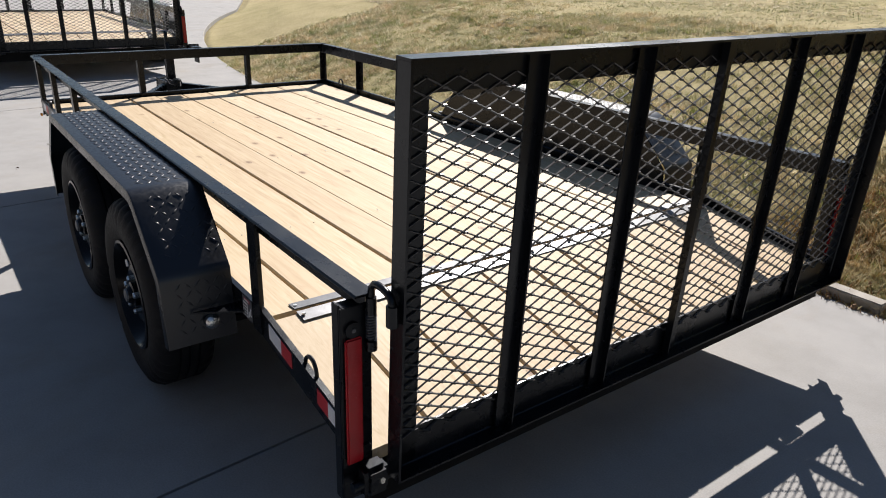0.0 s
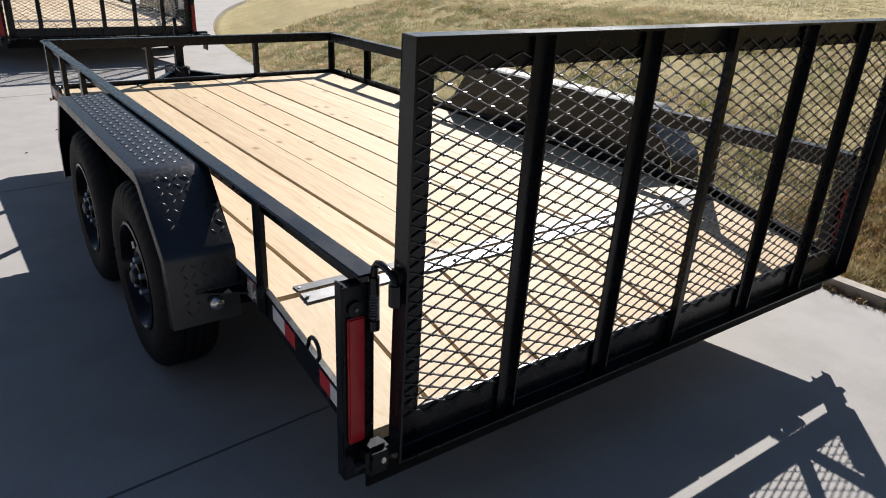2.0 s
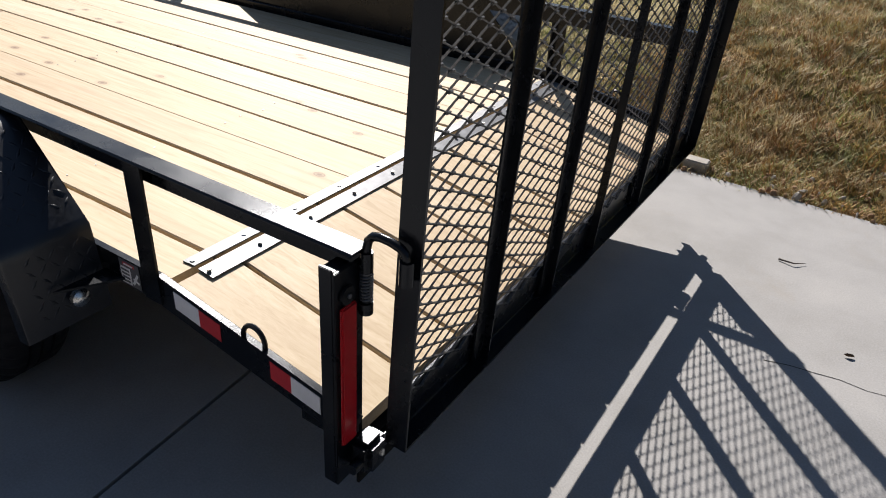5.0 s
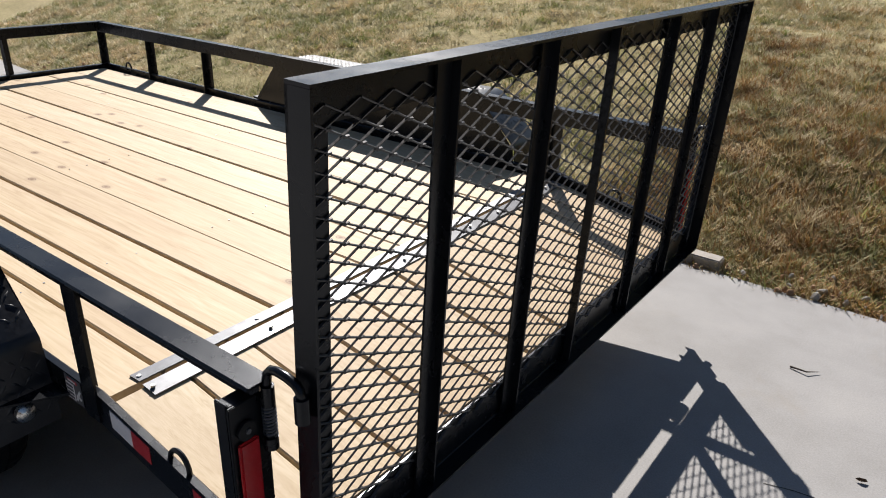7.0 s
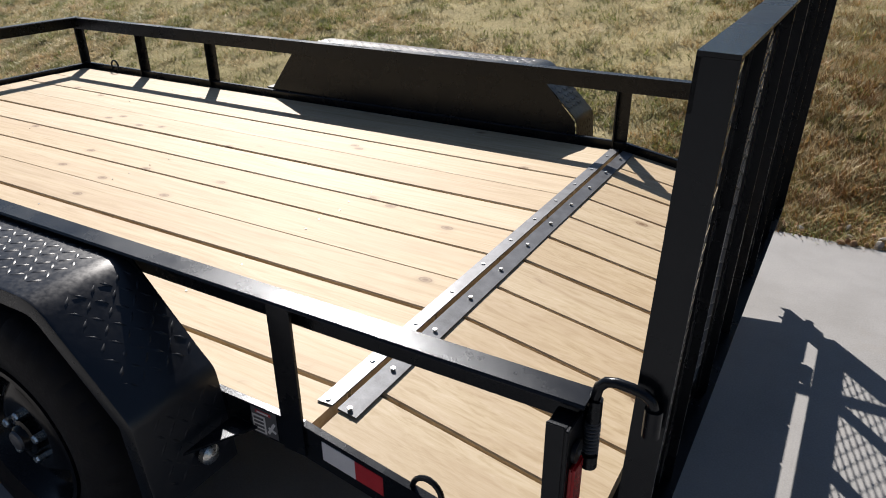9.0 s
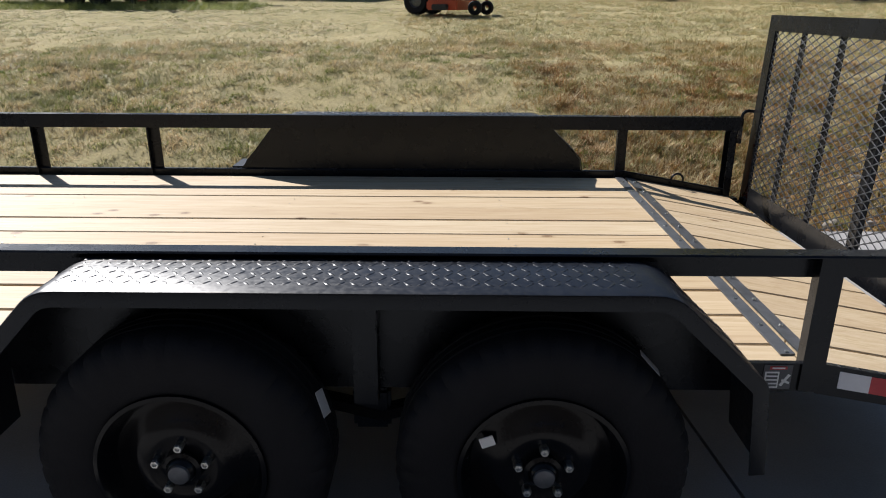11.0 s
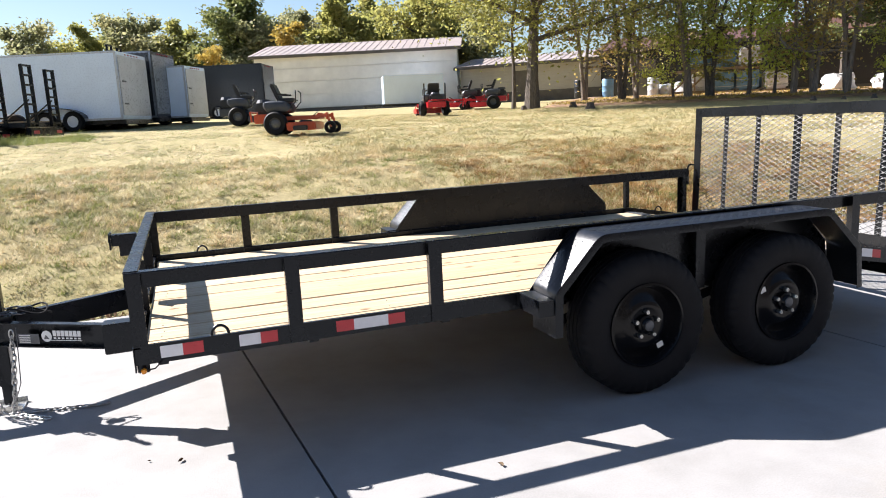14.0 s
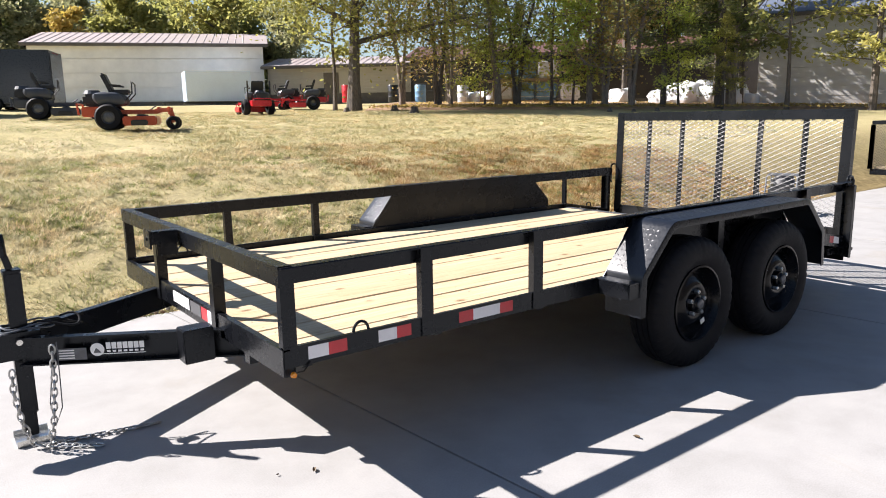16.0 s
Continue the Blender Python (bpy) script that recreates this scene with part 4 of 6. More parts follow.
    part("crank_bracket", bar((jx - 0.005, jy, 0.742), (jx - 0.018, jy, 0.80), 0.035, 0.026, (1, 0, 0), 0.004), BLACK, jack)
    part("jack_handle", tube([(jx - 0.018, jy, 0.79), (jx - 0.02, jy, 0.80), (jx - 0.026, jy, 0.885), (jx - 0.026, jy, 0.89)], [0.010, 0.0145, 0.016, 0.013], 10), BLACK, jack, smooth=True)
    # safety chains and breakaway cable

    def chain(points, name):
        """Oval links along a line."""
        pts = [Vector(p) for p in points]
        dist = [0]
        for p, q in zip(pts, pts[1:]):
            dist.append(dist[-1] + (q - p).length)
        pitch_ = 0.030
        m = int(dist[-1] / pitch_)
        holder = None
        for i in range(m):
            s_ = (i + 0.5) * pitch_
            k = max(j for j in range(len(dist)) if dist[j] <= s_ + 1e-9)
            k = min(k, len(pts) - 2)
            t = (s_ - dist[k]) / (dist[k + 1] - dist[k])
            c = pts[k].lerp(pts[k + 1], t)
            d = (pts[k + 1] - pts[k]).normalized()
            ref = Vector((0.3, 1, 0.1)) if i % 2 else Vector((1, -0.3, 0.12))
            s1 = (ref - d * ref.dot(d)).normalized()
            oval = [c + d * (0.021 * math.cos(q)) + s1 * (0.011 * math.sin(q)) for q in np.linspace(0, 2 * math.pi, 11)]
            ob = part("chain_link", tube(oval, 0.0038, 6, cap=False), CHAIN, holder or root, smooth=True)
            if holder is None:
                holder = ob
                ob.name = name
    chain([(-0.60, 0.905, 0.44), (-0.605, 0.90, 0.3), (-0.625, 0.90, 0.12), (-0.645, 0.92, 0.02), (-0.62, 0.95, 0.012), (-0.5, 0.93, 0.010), (-0.35, 0.90, 0.010), (-0.2, 0.88, 0.010)], "safety_chain")
    chain([(-0.74, 1.0, 0.34), (-0.745, 0.99, 0.25), (-0.73, 0.97, 0.12), (-0.70, 0.96, 0.03), (-0.66, 0.94, 0.012), (-0.55, 0.86, 0.010), (-0.47, 0.80, 0.010)], "safety_chain")
    part("breakaway_cable", tube([(-0.58, 0.92, 0.45), (-0.585, 0.90, 0.30), (-0.59, 0.89, 0.18), (-0.62, 0.90, 0.10), (-0.63, 0.905, 0.2), (-0.60, 0.91, 0.40)], 0.0025, 6), STEEL, root, smooth=True)
    for q_, rr_, zz_ in ((0.0, 0.085, 0.492), (0.4, 0.075, 0.503)):
        ring_ = [(-0.66 + 1.25 * rr_ * math.cos(a + q_), yc + 0.75 * rr_ * math.sin(a + q_), zz_ + 0.006 * math.sin(3 * a)) for a in np.linspace(0, 5.9, 22)]
        part("cable_coil", tube(ring_, 0.0045, 6), STEEL, root, "grey coiled cable over the coupler", True)
    part("breakaway_switch", box(-0.60, -0.53, yc - 0.02, yc + 0.02, 0.482, 0.515, 0.006), BLACK, root)
    loop = [(-0.50 + 0.0 + 0.10 * math.sin(a) * 0.9 - 0.05, yc - 0.02 + 0.05 * math.cos(a), 0.50 + 0.02 * math.sin(2 * a)) for a in np.linspace(0, 5.2, 18)]
    part("wiring_loop", tube([(-0.45, yc, 0.47)] + loop + [(-0.75, yc + 0.02, 0.49)], 0.005, 7), RUBBER, root, "coiled black wiring cable", True)
    gate(root)
    return root


trailer = build_trailer("black tandem-axle utility trailer with new pine deck and ramp gate up")
ahead = copy_thing(trailer, pose(-8.69, 0.155, 0, 0, 0, 0))
tagged(ahead, "similar black utility trailer with pine deck parked further along the drive")


def mesh_side_trailer(x, y, ln, wd, top):
    """A low trailer with expanded-metal sides; its near corner stands at x, y and it runs along +x and -y."""
    root = thing("mesh_side_trailer", "black single-axle trailer with mesh sides parked further along the drive", "trailer", (x, y, 0))
    part("sill", bar((0, -wd / 2, 0.33), (ln, -wd / 2, 0.33), wd, 0.09, bevel=0.006), BLACK, root)
    part("deck", box(0.05, ln - 0.05, -wd + 0.05, -0.05, 0.376, 0.40), PINE, root, "pale timber deck")
    for a, b in (((0, 0), (0, -wd)), ((0, 0), (ln, 0)), ((0, -wd), (ln, -wd))):
        A, B = Vector((*a, 0)), Vector((*b, 0))
        d = (B - A).normalized()
        up = Vector((0, 0, 1))
        part("top_rail", bar(A + up * (top - 0.03), B + up * (top - 0.03), 0.05, 0.06, bevel=0.004), BLACK, root)
        n = 2 + int((B - A).length / 1.3)
        for k in range(n):
            p = A + (B - A) * k / (n - 1)
            part("post", bar(p + up * 0.376, p + up * (top - 0.061), 0.055, 0.055, (1, 0, 0), 0.003), BLACK, root)
        bm = bmesh.new()
        m, rise, run = int((B - A).length / 0.09), top - 0.44, (top - 0.44) * 2.1
        for k in range(-int(run / 0.09), m):
            for sg in (1, -1):
                q0, q1 = max(0.0, -k * 0.09 / run), min(1.0, ((B - A).length - k * 0.09) / run)
                if q1 - q0 > 0.03:
                    z0, z1 = (q0, q1) if sg > 0 else (1 - q0, 1 - q1)
                    bar(A + d * (k * 0.09 + q0 * run) + up * (0.38 + rise * z0), A + d * (k * 0.09 + q1 * run) + up * (0.38 + rise * z1), 0.004, 0.004, bm=bm)
        part("mesh_panel", bm, MESH, root, "black expanded-metal mesh")
    for yy in (0.11, -wd - 0.11):
        road_wheel(root, ln * 0.55, yy, 0.33, 0.33, RIM)
    part("axle", tube([(ln * 0.55, 0.05, 0.33 - 0.08), (ln * 0.55, -wd - 0.05, 0.25)], 0.03, 8), BLACK, root)
    part("tongue", bar((ln, -wd / 2, 0.33), (ln + 1.1, -wd / 2, 0.33), 0.08, 0.08), BLACK, root)
    part("stand", bar((ln + 0.9, -wd / 2, 0.0), (ln + 0.9, -wd / 2, 0.289), 0.06, 0.06, (1, 0, 0)), BLACK, root)


# ---- grass ----


def grass_sheet(name, count, x0, x1, d0, d1, size, mat, label, seed, power=1.6, clump=1):
    """Blades in tufts, thicker near the drive."""
    r = np.random.RandomState(seed)
    verts, faces = [], []
    cx, cd, tall, cw = 0.0, 0.0, 1.0, 0.0
    for n in range(count):
        if n % clump == 0:
            cx, cd = r.uniform(x0, x1), d0 + (d1 - d0) * r.rand() ** power
            tall, cw = (1.0, 0.0) if clump == 1 else (r.uniform(0.7, 1.9), r.uniform(0.025, 0.075))
        x, d = cx + r.normal(0, 1) * cw, max(d0, cd + r.normal(0, 1) * cw)
        y = slab_edge(x) + d
        dens = 0.5 + 0.5 * noise.noise((x * 0.7, y * 0.7, 2.0)) + 0.3 * noise.noise((x * 2.7, y * 2.7, 7.0))
        if dens < 0.25 and r.rand() < 0.6:
            continue
        z = height(x, y) - 0.02
        h = size * tall * (0.35 + 1.0 * max(0.0, dens)) * r.uniform(0.5, 1.5)
        for _b in range(5):
            a = r.uniform(0, 2 * math.pi)
            bx, by = x + r.normal(0, 0.022), y + r.normal(0, 0.022)
            w = 0.003 + 0.003 * r.rand()
            lean = h * r.uniform(0.25, 1.25)
            hz = h * r.uniform(0.25, 0.85)
            ca, sa = math.cos(a), math.sin(a)
            k = len(verts)
            verts += [(bx - sa * w, by + ca * w, z), (bx + sa * w, by - ca * w, z), (bx + ca * lean, by + sa * lean, z + hz)]
            faces.append((k, k + 1, k + 2))
    ob = mesh_part(name, verts, faces, mat)
    return tagged(ob, label, "grass", kind="stuff")


grass_sheet("grass", 66000, -6, 4.9, 0.02, 5.0, 0.046, GRASS, "short dry straw-coloured lawn grass on the bank", 3, 1.25, 5)
grass_sheet("grass", 36000, 3.5, 10, 0.02, 5.0, 0.046, DIM_GRASS, "weathered straw and olive lawn grass on the bank", 14, 1.3, 9)
grass_sheet("grass", 15000, 4.0, 10, 0.25, 5.0, 0.05, GRASS, "bright straw tufts standing in the weathered grass", 16, 1.2, 7)
grass_sheet("grass", 22000, 3.7, 10, 0.0, 3.4, 0.048, RUST_GRASS, "rust-brown dead grass on the bank", 4, 1.2, 12)
grass_sheet("grass", 26000, -6, 10, 0.0, 4.4, 0.042, GREEN_GRASS, "olive green grass blades among the straw", 5, 1.2, 14)
grass_sheet("grass", 100000, -10, 15, 3.2, 19.0, 0.040, PALE_GRASS, "dry lawn grass further up the slope", 8, 1.7)
grass_sheet("grass", 70000, 2.0, 16, 4.0, 22.0, 0.055, MIXED_GRASS, "olive and straw lawn grass up the slope", 15, 1.3, 8)
grass_sheet("grass", 26000, -10, 15, 4.0, 18.0, 0.042, GREEN_GRASS, "olive grass tufts further up the slope", 12, 1.5)
grass_sheet("grass", 5000, -9.5, -1.6, 11.2, 14.0, 0.22, GREEN_GRASS, "tall unmown green grass round the parked trailers", 9, 1.0)


def crumbs(name, count, x0, x1, mat, size, label, category, seed, off):
    r = random.Random(seed)
    bm = bmesh.new()
    for _ in range(count):
        x = r.uniform(x0, x1)
        y = slab_edge(x) + off(r)
        s = size * r.uniform(0.4, 1.4)
        m = pose(x, y, height(x, y) + s * 0.15, r.uniform(0, 360), r.uniform(0, 360), r.uniform(0, 360)) @ Matrix.Diagonal((s, s * r.uniform(0.5, 1), s * r.uniform(0.3, 0.7), 1))
        bmesh.ops.create_icosphere(bm, subdivisions=1, radius=0.5, matrix=m)
    return tagged(part(name, bm, mat), label, category, kind="stuff")


CHALK = plain("broken_concrete", (0.31, 0.285, 0.25), 0.9, 0.0, 0.2, 12, 0.6)
crumbs("rubble", 150, -2, 9, CHALK, 0.05, "broken pale concrete crumbs along the slab edge", "rubble", 21, lambda r: abs(r.gauss(0, 0.09)))
crumbs("soil_clods", 700, -3, 9.5, LITTER, 0.035, "brown soil crumbs and leaf bits along the slab edge", "soil", 22, lambda r: -0.03 + abs(r.gauss(0, 0.16)))
for x, y, s in ((5.24, 3.25, 0.03), (5.9, 3.6, 0.045)):
    bm = bmesh.new()
    bmesh.ops.create_icosphere(bm, subdivisions=2, radius=s, matrix=Matrix.Diagonal((1.3, 0.8, 0.35, 1)))
    for v in bm.verts:
        v.co *= 1 + 0.6 * noise.noise(v.co * 24 + Vector((x, y, 0)))
    tagged(part("stone", bm, CHALK, loc=(x, y, height(x, y) - s * 0.12)), "pale lump of rock half sunk in the turf", "stone", "stones on the bank")
tagged(part("concrete_curb_stub", box(4.12, 4.435, 2.797, 2.880, -0.03, 0.05, 0.006), CHALK), "pale form board end beside the slab edge", "board")

# leaves and twigs lying on the slab
LEAF_DRY = plain("dry_leaf", (0.12, 0.08, 0.045), 0.9, 0.0, 0.3, 40, 0.3)
for i, (x, y, a, s) in enumerate(((5.26, 1.56, 20, 0.03), (0.12, 0.055, 60, 0.03), (1.295, -0.547, 100, 0.03), (-0.005, 0.11, 10, 0.012), (-0.25, -0.2, 45, 0.02), (0.35, -0.62, 130, 0.03), (2.0, -1.5, 75, 0.02), (-0.9, 0.1, 30, 0.02))):
    bm = bmesh.new()
    ring = []
    for k in range(9):
        q = 2 * math.pi * k / 9
        rr = 0.6 * s * (0.55 + 0.45 * abs(math.cos(q)) + 0.12 * math.sin(3 * q))
        ring.append(bm.verts.new((rr * math.cos(q), rr * 0.55 * math.sin(q), 0.006 + 0.25 * s * abs(math.sin(q)))))
    c = bm.verts.new((0, 0, 0.003))
    for k in range(9):
        bm.faces.new((ring[k], ring[(k + 1) % 9], c))
    ob = part("fallen_leaf", bm, LEAF_DRY, loc=(x, y, 0.0))
    ob.rotation_euler = (0, 0, radians(a))
    tagged(ob, "curled brown dry leaf on the concrete", "leaf", "leaves on the slab")
tagged(part("twig", tube([(4.93, 2.10, 0.006), (4.99, 2.09, 0.012), (5.03, 2.13, 0.008)], [0.004, 0.003, 0.001], 6), BARK), "short dry twig on the concrete", "twig")
crk = [(5.02, 1.36), (5.10, 1.385), (5.17, 1.395), (5.25, 1.41), (5.33, 1.405), (5.45, 1.43), (5.6, 1.44), (5.8, 1.5), (6.1, 1.49)]
bm = bmesh.new()
row = [(bm.verts.new((x, y - 0.0016 - 0.001 * math.sin(9 * x), 0.0012)), bm.verts.new((x, y + 0.0016, 0.0012))) for x, y in crk]
for a, b in zip(row, row[1:]):
    bm.faces.new((a[0], b[0], b[1], a[1]))
tagged(part("crack", bm, JOINT), "hairline crack in the concrete", "crack", kind="structure")

# ---- trees ----


def tree_mesh(seed, h, spread, base, leaf, leaves, trunk_r, limbs=9, forks=1):
    """A tapered trunk with limbs and twigs, and a loose crown of separate leaf sprays."""
    r = random.Random(seed)
    wood = bmesh.new()
    tips = []
    for f in range(forks):
        ang = r.uniform(0, 6.28)
        lean = Vector((math.cos(ang), math.sin(ang), 0)) * (0.06 if forks == 1 else 0.16) * h
        n = 8
        pts = [Vector((0, 0, -0.15)) + lean * (k / n) ** 1.3 + Vector((r.gauss(0, 0.012) * h * k / n, r.gauss(0, 0.012) * h * k / n, h * 0.93 * k / n)) + Vector((0.35 * trunk_r * f, 0, 0)) for k in range(n + 1)]
        rad = [trunk_r * (1.35 if k == 0 else 1) * (1 - 0.88 * k / n) for k in range(n + 1)]
        tube(pts, rad, 8, wood)
        for i in range(limbs):
            t = base / h + (0.97 - base / h) * (i + r.random()) / limbs
            k = min(n - 1, int(t * n))
            p = pts[k].lerp(pts[k + 1], t * n - k)
            a = i * 2.4 + r.uniform(-0.5, 0.5)
            ln = spread * (0.55 + 0.6 * r.random()) * (1.05 - 0.55 * t)
            d = Vector((math.cos(a), math.sin(a), r.uniform(0.05, 0.65)))
            q = [p]
            for s in range(4):
                d = (d + Vector((r.gauss(0, 0.2), r.gauss(0, 0.2), r.gauss(0.03, 0.14)))).normalized()
                q.append(q[-1] + d * ln / 4)
            tube(q, [rad[k] * 0.5 * (1 - 0.8 * s / 4) + 0.008 for s in range(5)], 5, wood, cap=False)
            for s in (1, 2, 3, 4):
                for _ in range(2):
                    e = Vector((r.gauss(0, 1), r.gauss(0, 1), r.gauss(0.25, 0.6))).normalized() * ln * r.uniform(0.22, 0.42)
                    tube([q[s], q[s] + e * 0.5 + Vector((0, 0, 0.04)), q[s] + e], [0.02, 0.012, 0.005], 3, wood, cap=False)
                    tips.append((q[s] + e, ln * 0.20))
                    tips.append((q[s] + e * 0.5, ln * 0.17))
            tips.append((q[-1], ln * 0.22))
    verts, faces = [], []
    for _ in range(leaves):
        c, sp = tips[r.randrange(len(tips))]
        p = c + Vector((r.gauss(0, sp), r.gauss(0, sp), r.gauss(0, sp * 0.7)))
        s = leaf * r.uniform(0.6, 1.4)
        u = Vector((r.gauss(0, 1), r.gauss(0, 1), r.gauss(0, 0.7))).normalized()
        v = u.cross(Vector((r.gauss(0, 1), r.gauss(0, 1), r.gauss(0, 1)))).normalized()
        k = len(verts)
        verts += [tuple(p - u * s), tuple(p + v * s * 0.55), tuple(p + u * s), tuple(p - v * s * 0.55 + u * s * 0.2)]
        faces.append((k, k + 1, k + 2, k + 3))
    return wood, verts, faces


def tree(name, label, x, y, h, spread, base, leaf, leaves, trunk_r, mat, seed, limbs=9, forks=1, rz=0.0, group="trees behind the lawn", stem=BARK):
    root = thing(name, label, "tree", (x, y, height(x, y) - 0.03), rz, group)
    wood, v, f = tree_mesh(seed, h, spread, base, leaf, leaves, trunk_r, limbs, forks)
    part("trunk", wood, stem, root, smooth=True)
    mesh_part("crown", v, f, mat, root)
    return root


def conifer(name, label, x, y, h, r0, leaves, mat, seed, base=1.2):
    """A ragged cedar: whorls of drooping sprays round a straight stem."""
    r = random.Random(seed)
    root = thing(name, label, "tree", (x, y, height(x, y) - 0.03), 0, "trees behind the lawn")
    wood = tube([(0, 0, -0.1), (0.05, 0, h * 0.5), (0, 0.04, h)], [0.16, 0.09, 0.01], 7)
    verts, faces = [], []
    arms = []
    for i in range(60):
        t = (i + r.random()) / 60
        z = base + (h - base) * t
        ln = r0 * (1 - t) ** 0.8 * r.uniform(0.6, 1.2) + 0.2
        a = r.uniform(0, 6.28)
        e = Vector((math.cos(a) * ln, math.sin(a) * ln, r.uniform(-0.15, 0.25) * ln))
        tube([(0, 0, z), Vector((0, 0, z)) + e], [0.03, 0.006], 4, wood, cap=False)
        arms.append((Vector((0, 0, z)), e))
    for _ in range(leaves):
        p0, e = arms[r.randrange(len(arms))]
        t = r.uniform(0.2, 1.05)
        p = p0 + e * t + Vector((r.gauss(0, 0.14), r.gauss(0, 0.14), r.gauss(0, 0.13)))
        s = r.uniform(0.06, 0.16)
        u = (e.normalized() * 0.7 + Vector((r.gauss(0, 0.6), r.gauss(0, 0.6), r.gauss(0.1, 0.5)))).normalized()
        v = u.cross(Vector((r.gauss(0, 1), r.gauss(0, 1), r.gauss(0, 1)))).normalized()
        k = len(verts)
        verts += [tuple(p - u * s), tuple(p + v * s * 0.35), tuple(p + u * s), tuple(p - v * s * 0.35)]
        faces.append((k, k + 1, k + 2, k + 3))
    part("trunk", wood, BARK, root, smooth=True)
    mesh_part("crown", verts, faces, mat, root)
    return root


def place_copy(src, x, y, rz, s=1.0, label=""):
    ob = copy_thing(src, pose(x, y, height(x, y) - 0.03, 0, 0, rz) @ Matrix.Diagonal((s, s, s, 1)))
    if label:
        tagged(ob, label)
    return ob


big = tree("maple_tree", "large shade tree with thinning yellow-green leaves and a dark trunk", 13.78, 23.0, 12.0, 7.8, 2.8, 0.072, 62000, 0.27, LEAF_GREEN, 31, 15, 1)
thin = tree("young_tree", "slender tree with sparse turning leaves and a leaning trunk", 13.4, 23.9, 7.5, 2.2, 2.0, 0.11, 1100, 0.09, LEAF_GREEN, 32, 8)
wood_a = tree("woodland_tree", "woodland tree with several thin grey trunks and yellowing leaves", 18.3, 23.4, 10.5, 3.2, 2.2, 0.07, 3600, 0.11, LEAF_WOOD, 33, 9, 2)
wood_b = tree("woodland_tree", "woodland tree with bare lower trunk and olive leaves", 20.4, 21.7, 11.5, 3.0, 2.8, 0.07, 3300, 0.14, LEAF_WOOD, 34, 10, 2, stem=BARK_PALE)
wood_c = tree("woodland_tree", "thin rust-tinged tree half bare of leaves", 17.0, 24.3, 9.5, 2.4, 1.8, 0.075, 2300, 0.09, LEAF_RUST, 35, 9, 3, stem=BARK_PALE)
wood_d = tree("woodland_tree", "young woodland tree with low sprays of fresh green leaves", 22.0, 20.0, 8.2, 2.9, 1.5, 0.09, 4200, 0.08, LEAF_BRIGHT, 37, 10, 1)
ced = conifer("cedar_tree", "ragged dark green cedar tree", 26.3, 14.6, 9.5, 1.8, 3600, LEAF_DARK, 36, 2.2)
ced_y = conifer("cedar_tree", "yellowing cedar tree with drooping sprays", 28.7, 9.6, 9.0, 2.6, 6200, LEAF_CEDAR, 38, 1.6)
for k, (src, x, y, rz, s) in enumerate((
        (wood_c, 19.2, 23.6, 50, 1.0), (wood_a, 21.1, 21.2, 120, 0.95), (wood_c, 23.2, 18.9, 200, 1.1), (wood_c, 23.7, 18.4, 77, 1.0), (wood_c, 24.4, 17.5, 160, 1.05), 
        (wood_b, 26.9, 14.4, 300, 1.0), (ced, 25.2, 16.5, 40, 0.85), (ced, 27.6, 15.4, 140, 1.0), (ced_y, 26.0, 14.2, 200, 0.42), (thin, 27.5, 12.3, 10, 1.05),
        (ced_y, 30.3, 7.6, 40, 0.95), (ced, 31.8, 6.2, 70, 0.9), (wood_d, 22.6, 19.3, 70, 0.8), (wood_d, 19.9, 22.0, 160, 0.75), (wood_d, 25.6, 16.0, 240, 0.7), (ced, 29.7, 15.6, 20, 0.95), (ced, 28.8, 16.3, 100, 0.8), (ced_y, 21.6, 21.6, 30, 0.5), (ced, 28.0, 20.8, 210, 1.0))):
    place_copy(src, x, y, rz, s)
# the wood behind the buildings
far_a = tree("far_tree", "tall olive-green tree behind the buildings", 10.5, 58, 8.6, 3.8, 1.2, 0.16, 11000, 0.3, LEAF_OLIVE, 41, 12)
far_b = tree("far_tree", "tall yellow-green tree behind the buildings", 16.5, 55, 9.2, 4.2, 1.2, 0.16, 11500, 0.3, LEAF_GREEN, 42, 12)
far_d = tree("far_tree", "broad dark green tree rising over the roofs", 5.2, 57, 9.3, 3.6, 1.0, 0.17, 14000, 0.3, LEAF_DARK, 43, 12)
far_g = tree("far_tree", "small golden-yellow autumn tree", 8.9, 50.5, 6.4, 2.2, 1.2, 0.13, 4500, 0.14, LEAF_GOLD, 44, 9)
for src, x, y, rz, s in ((far_a, -1.5, 62, 60, 1.0), (far_b, 1.5, 60, 20, 0.85), (far_a, 13.5, 60, 100, 0.95), (far_b, 21, 52, 200, 1.05), (far_b, 17.6, 47.5, 70, 0.95), (far_a, 20.5, 44, 180, 0.8), (far_b, 13.2, 52, 300, 1.0), (far_a, 6.5, 55, 260, 0.85), (far_b, 37, 28, 45, 1.0), (far_a, 38, 22, 85, 1.2),
                         (far_b, 40, 15, 12, 1.2), (far_a, 42, 8, 70, 1.2), (far_b, -6, 60, 130, 0.8), (far_a, -10, 58, 222, 0.85), (far_b, -15, 55, 33, 0.9), (far_a, -21, 52, 77, 0.95), (far_g, 3.2, 47, 40, 0.7), (far_a, 8, 64, 15, 1.05), (far_d, -3.5, 66, 70, 0.9), (far_b, -28, 46, 99, 1.0), (far_a, -34, 36, 10, 1.0)):
    place_copy(src, x, y, rz, s)

# brown litter under the wood, stumps
verts, faces = [], []
m = 30
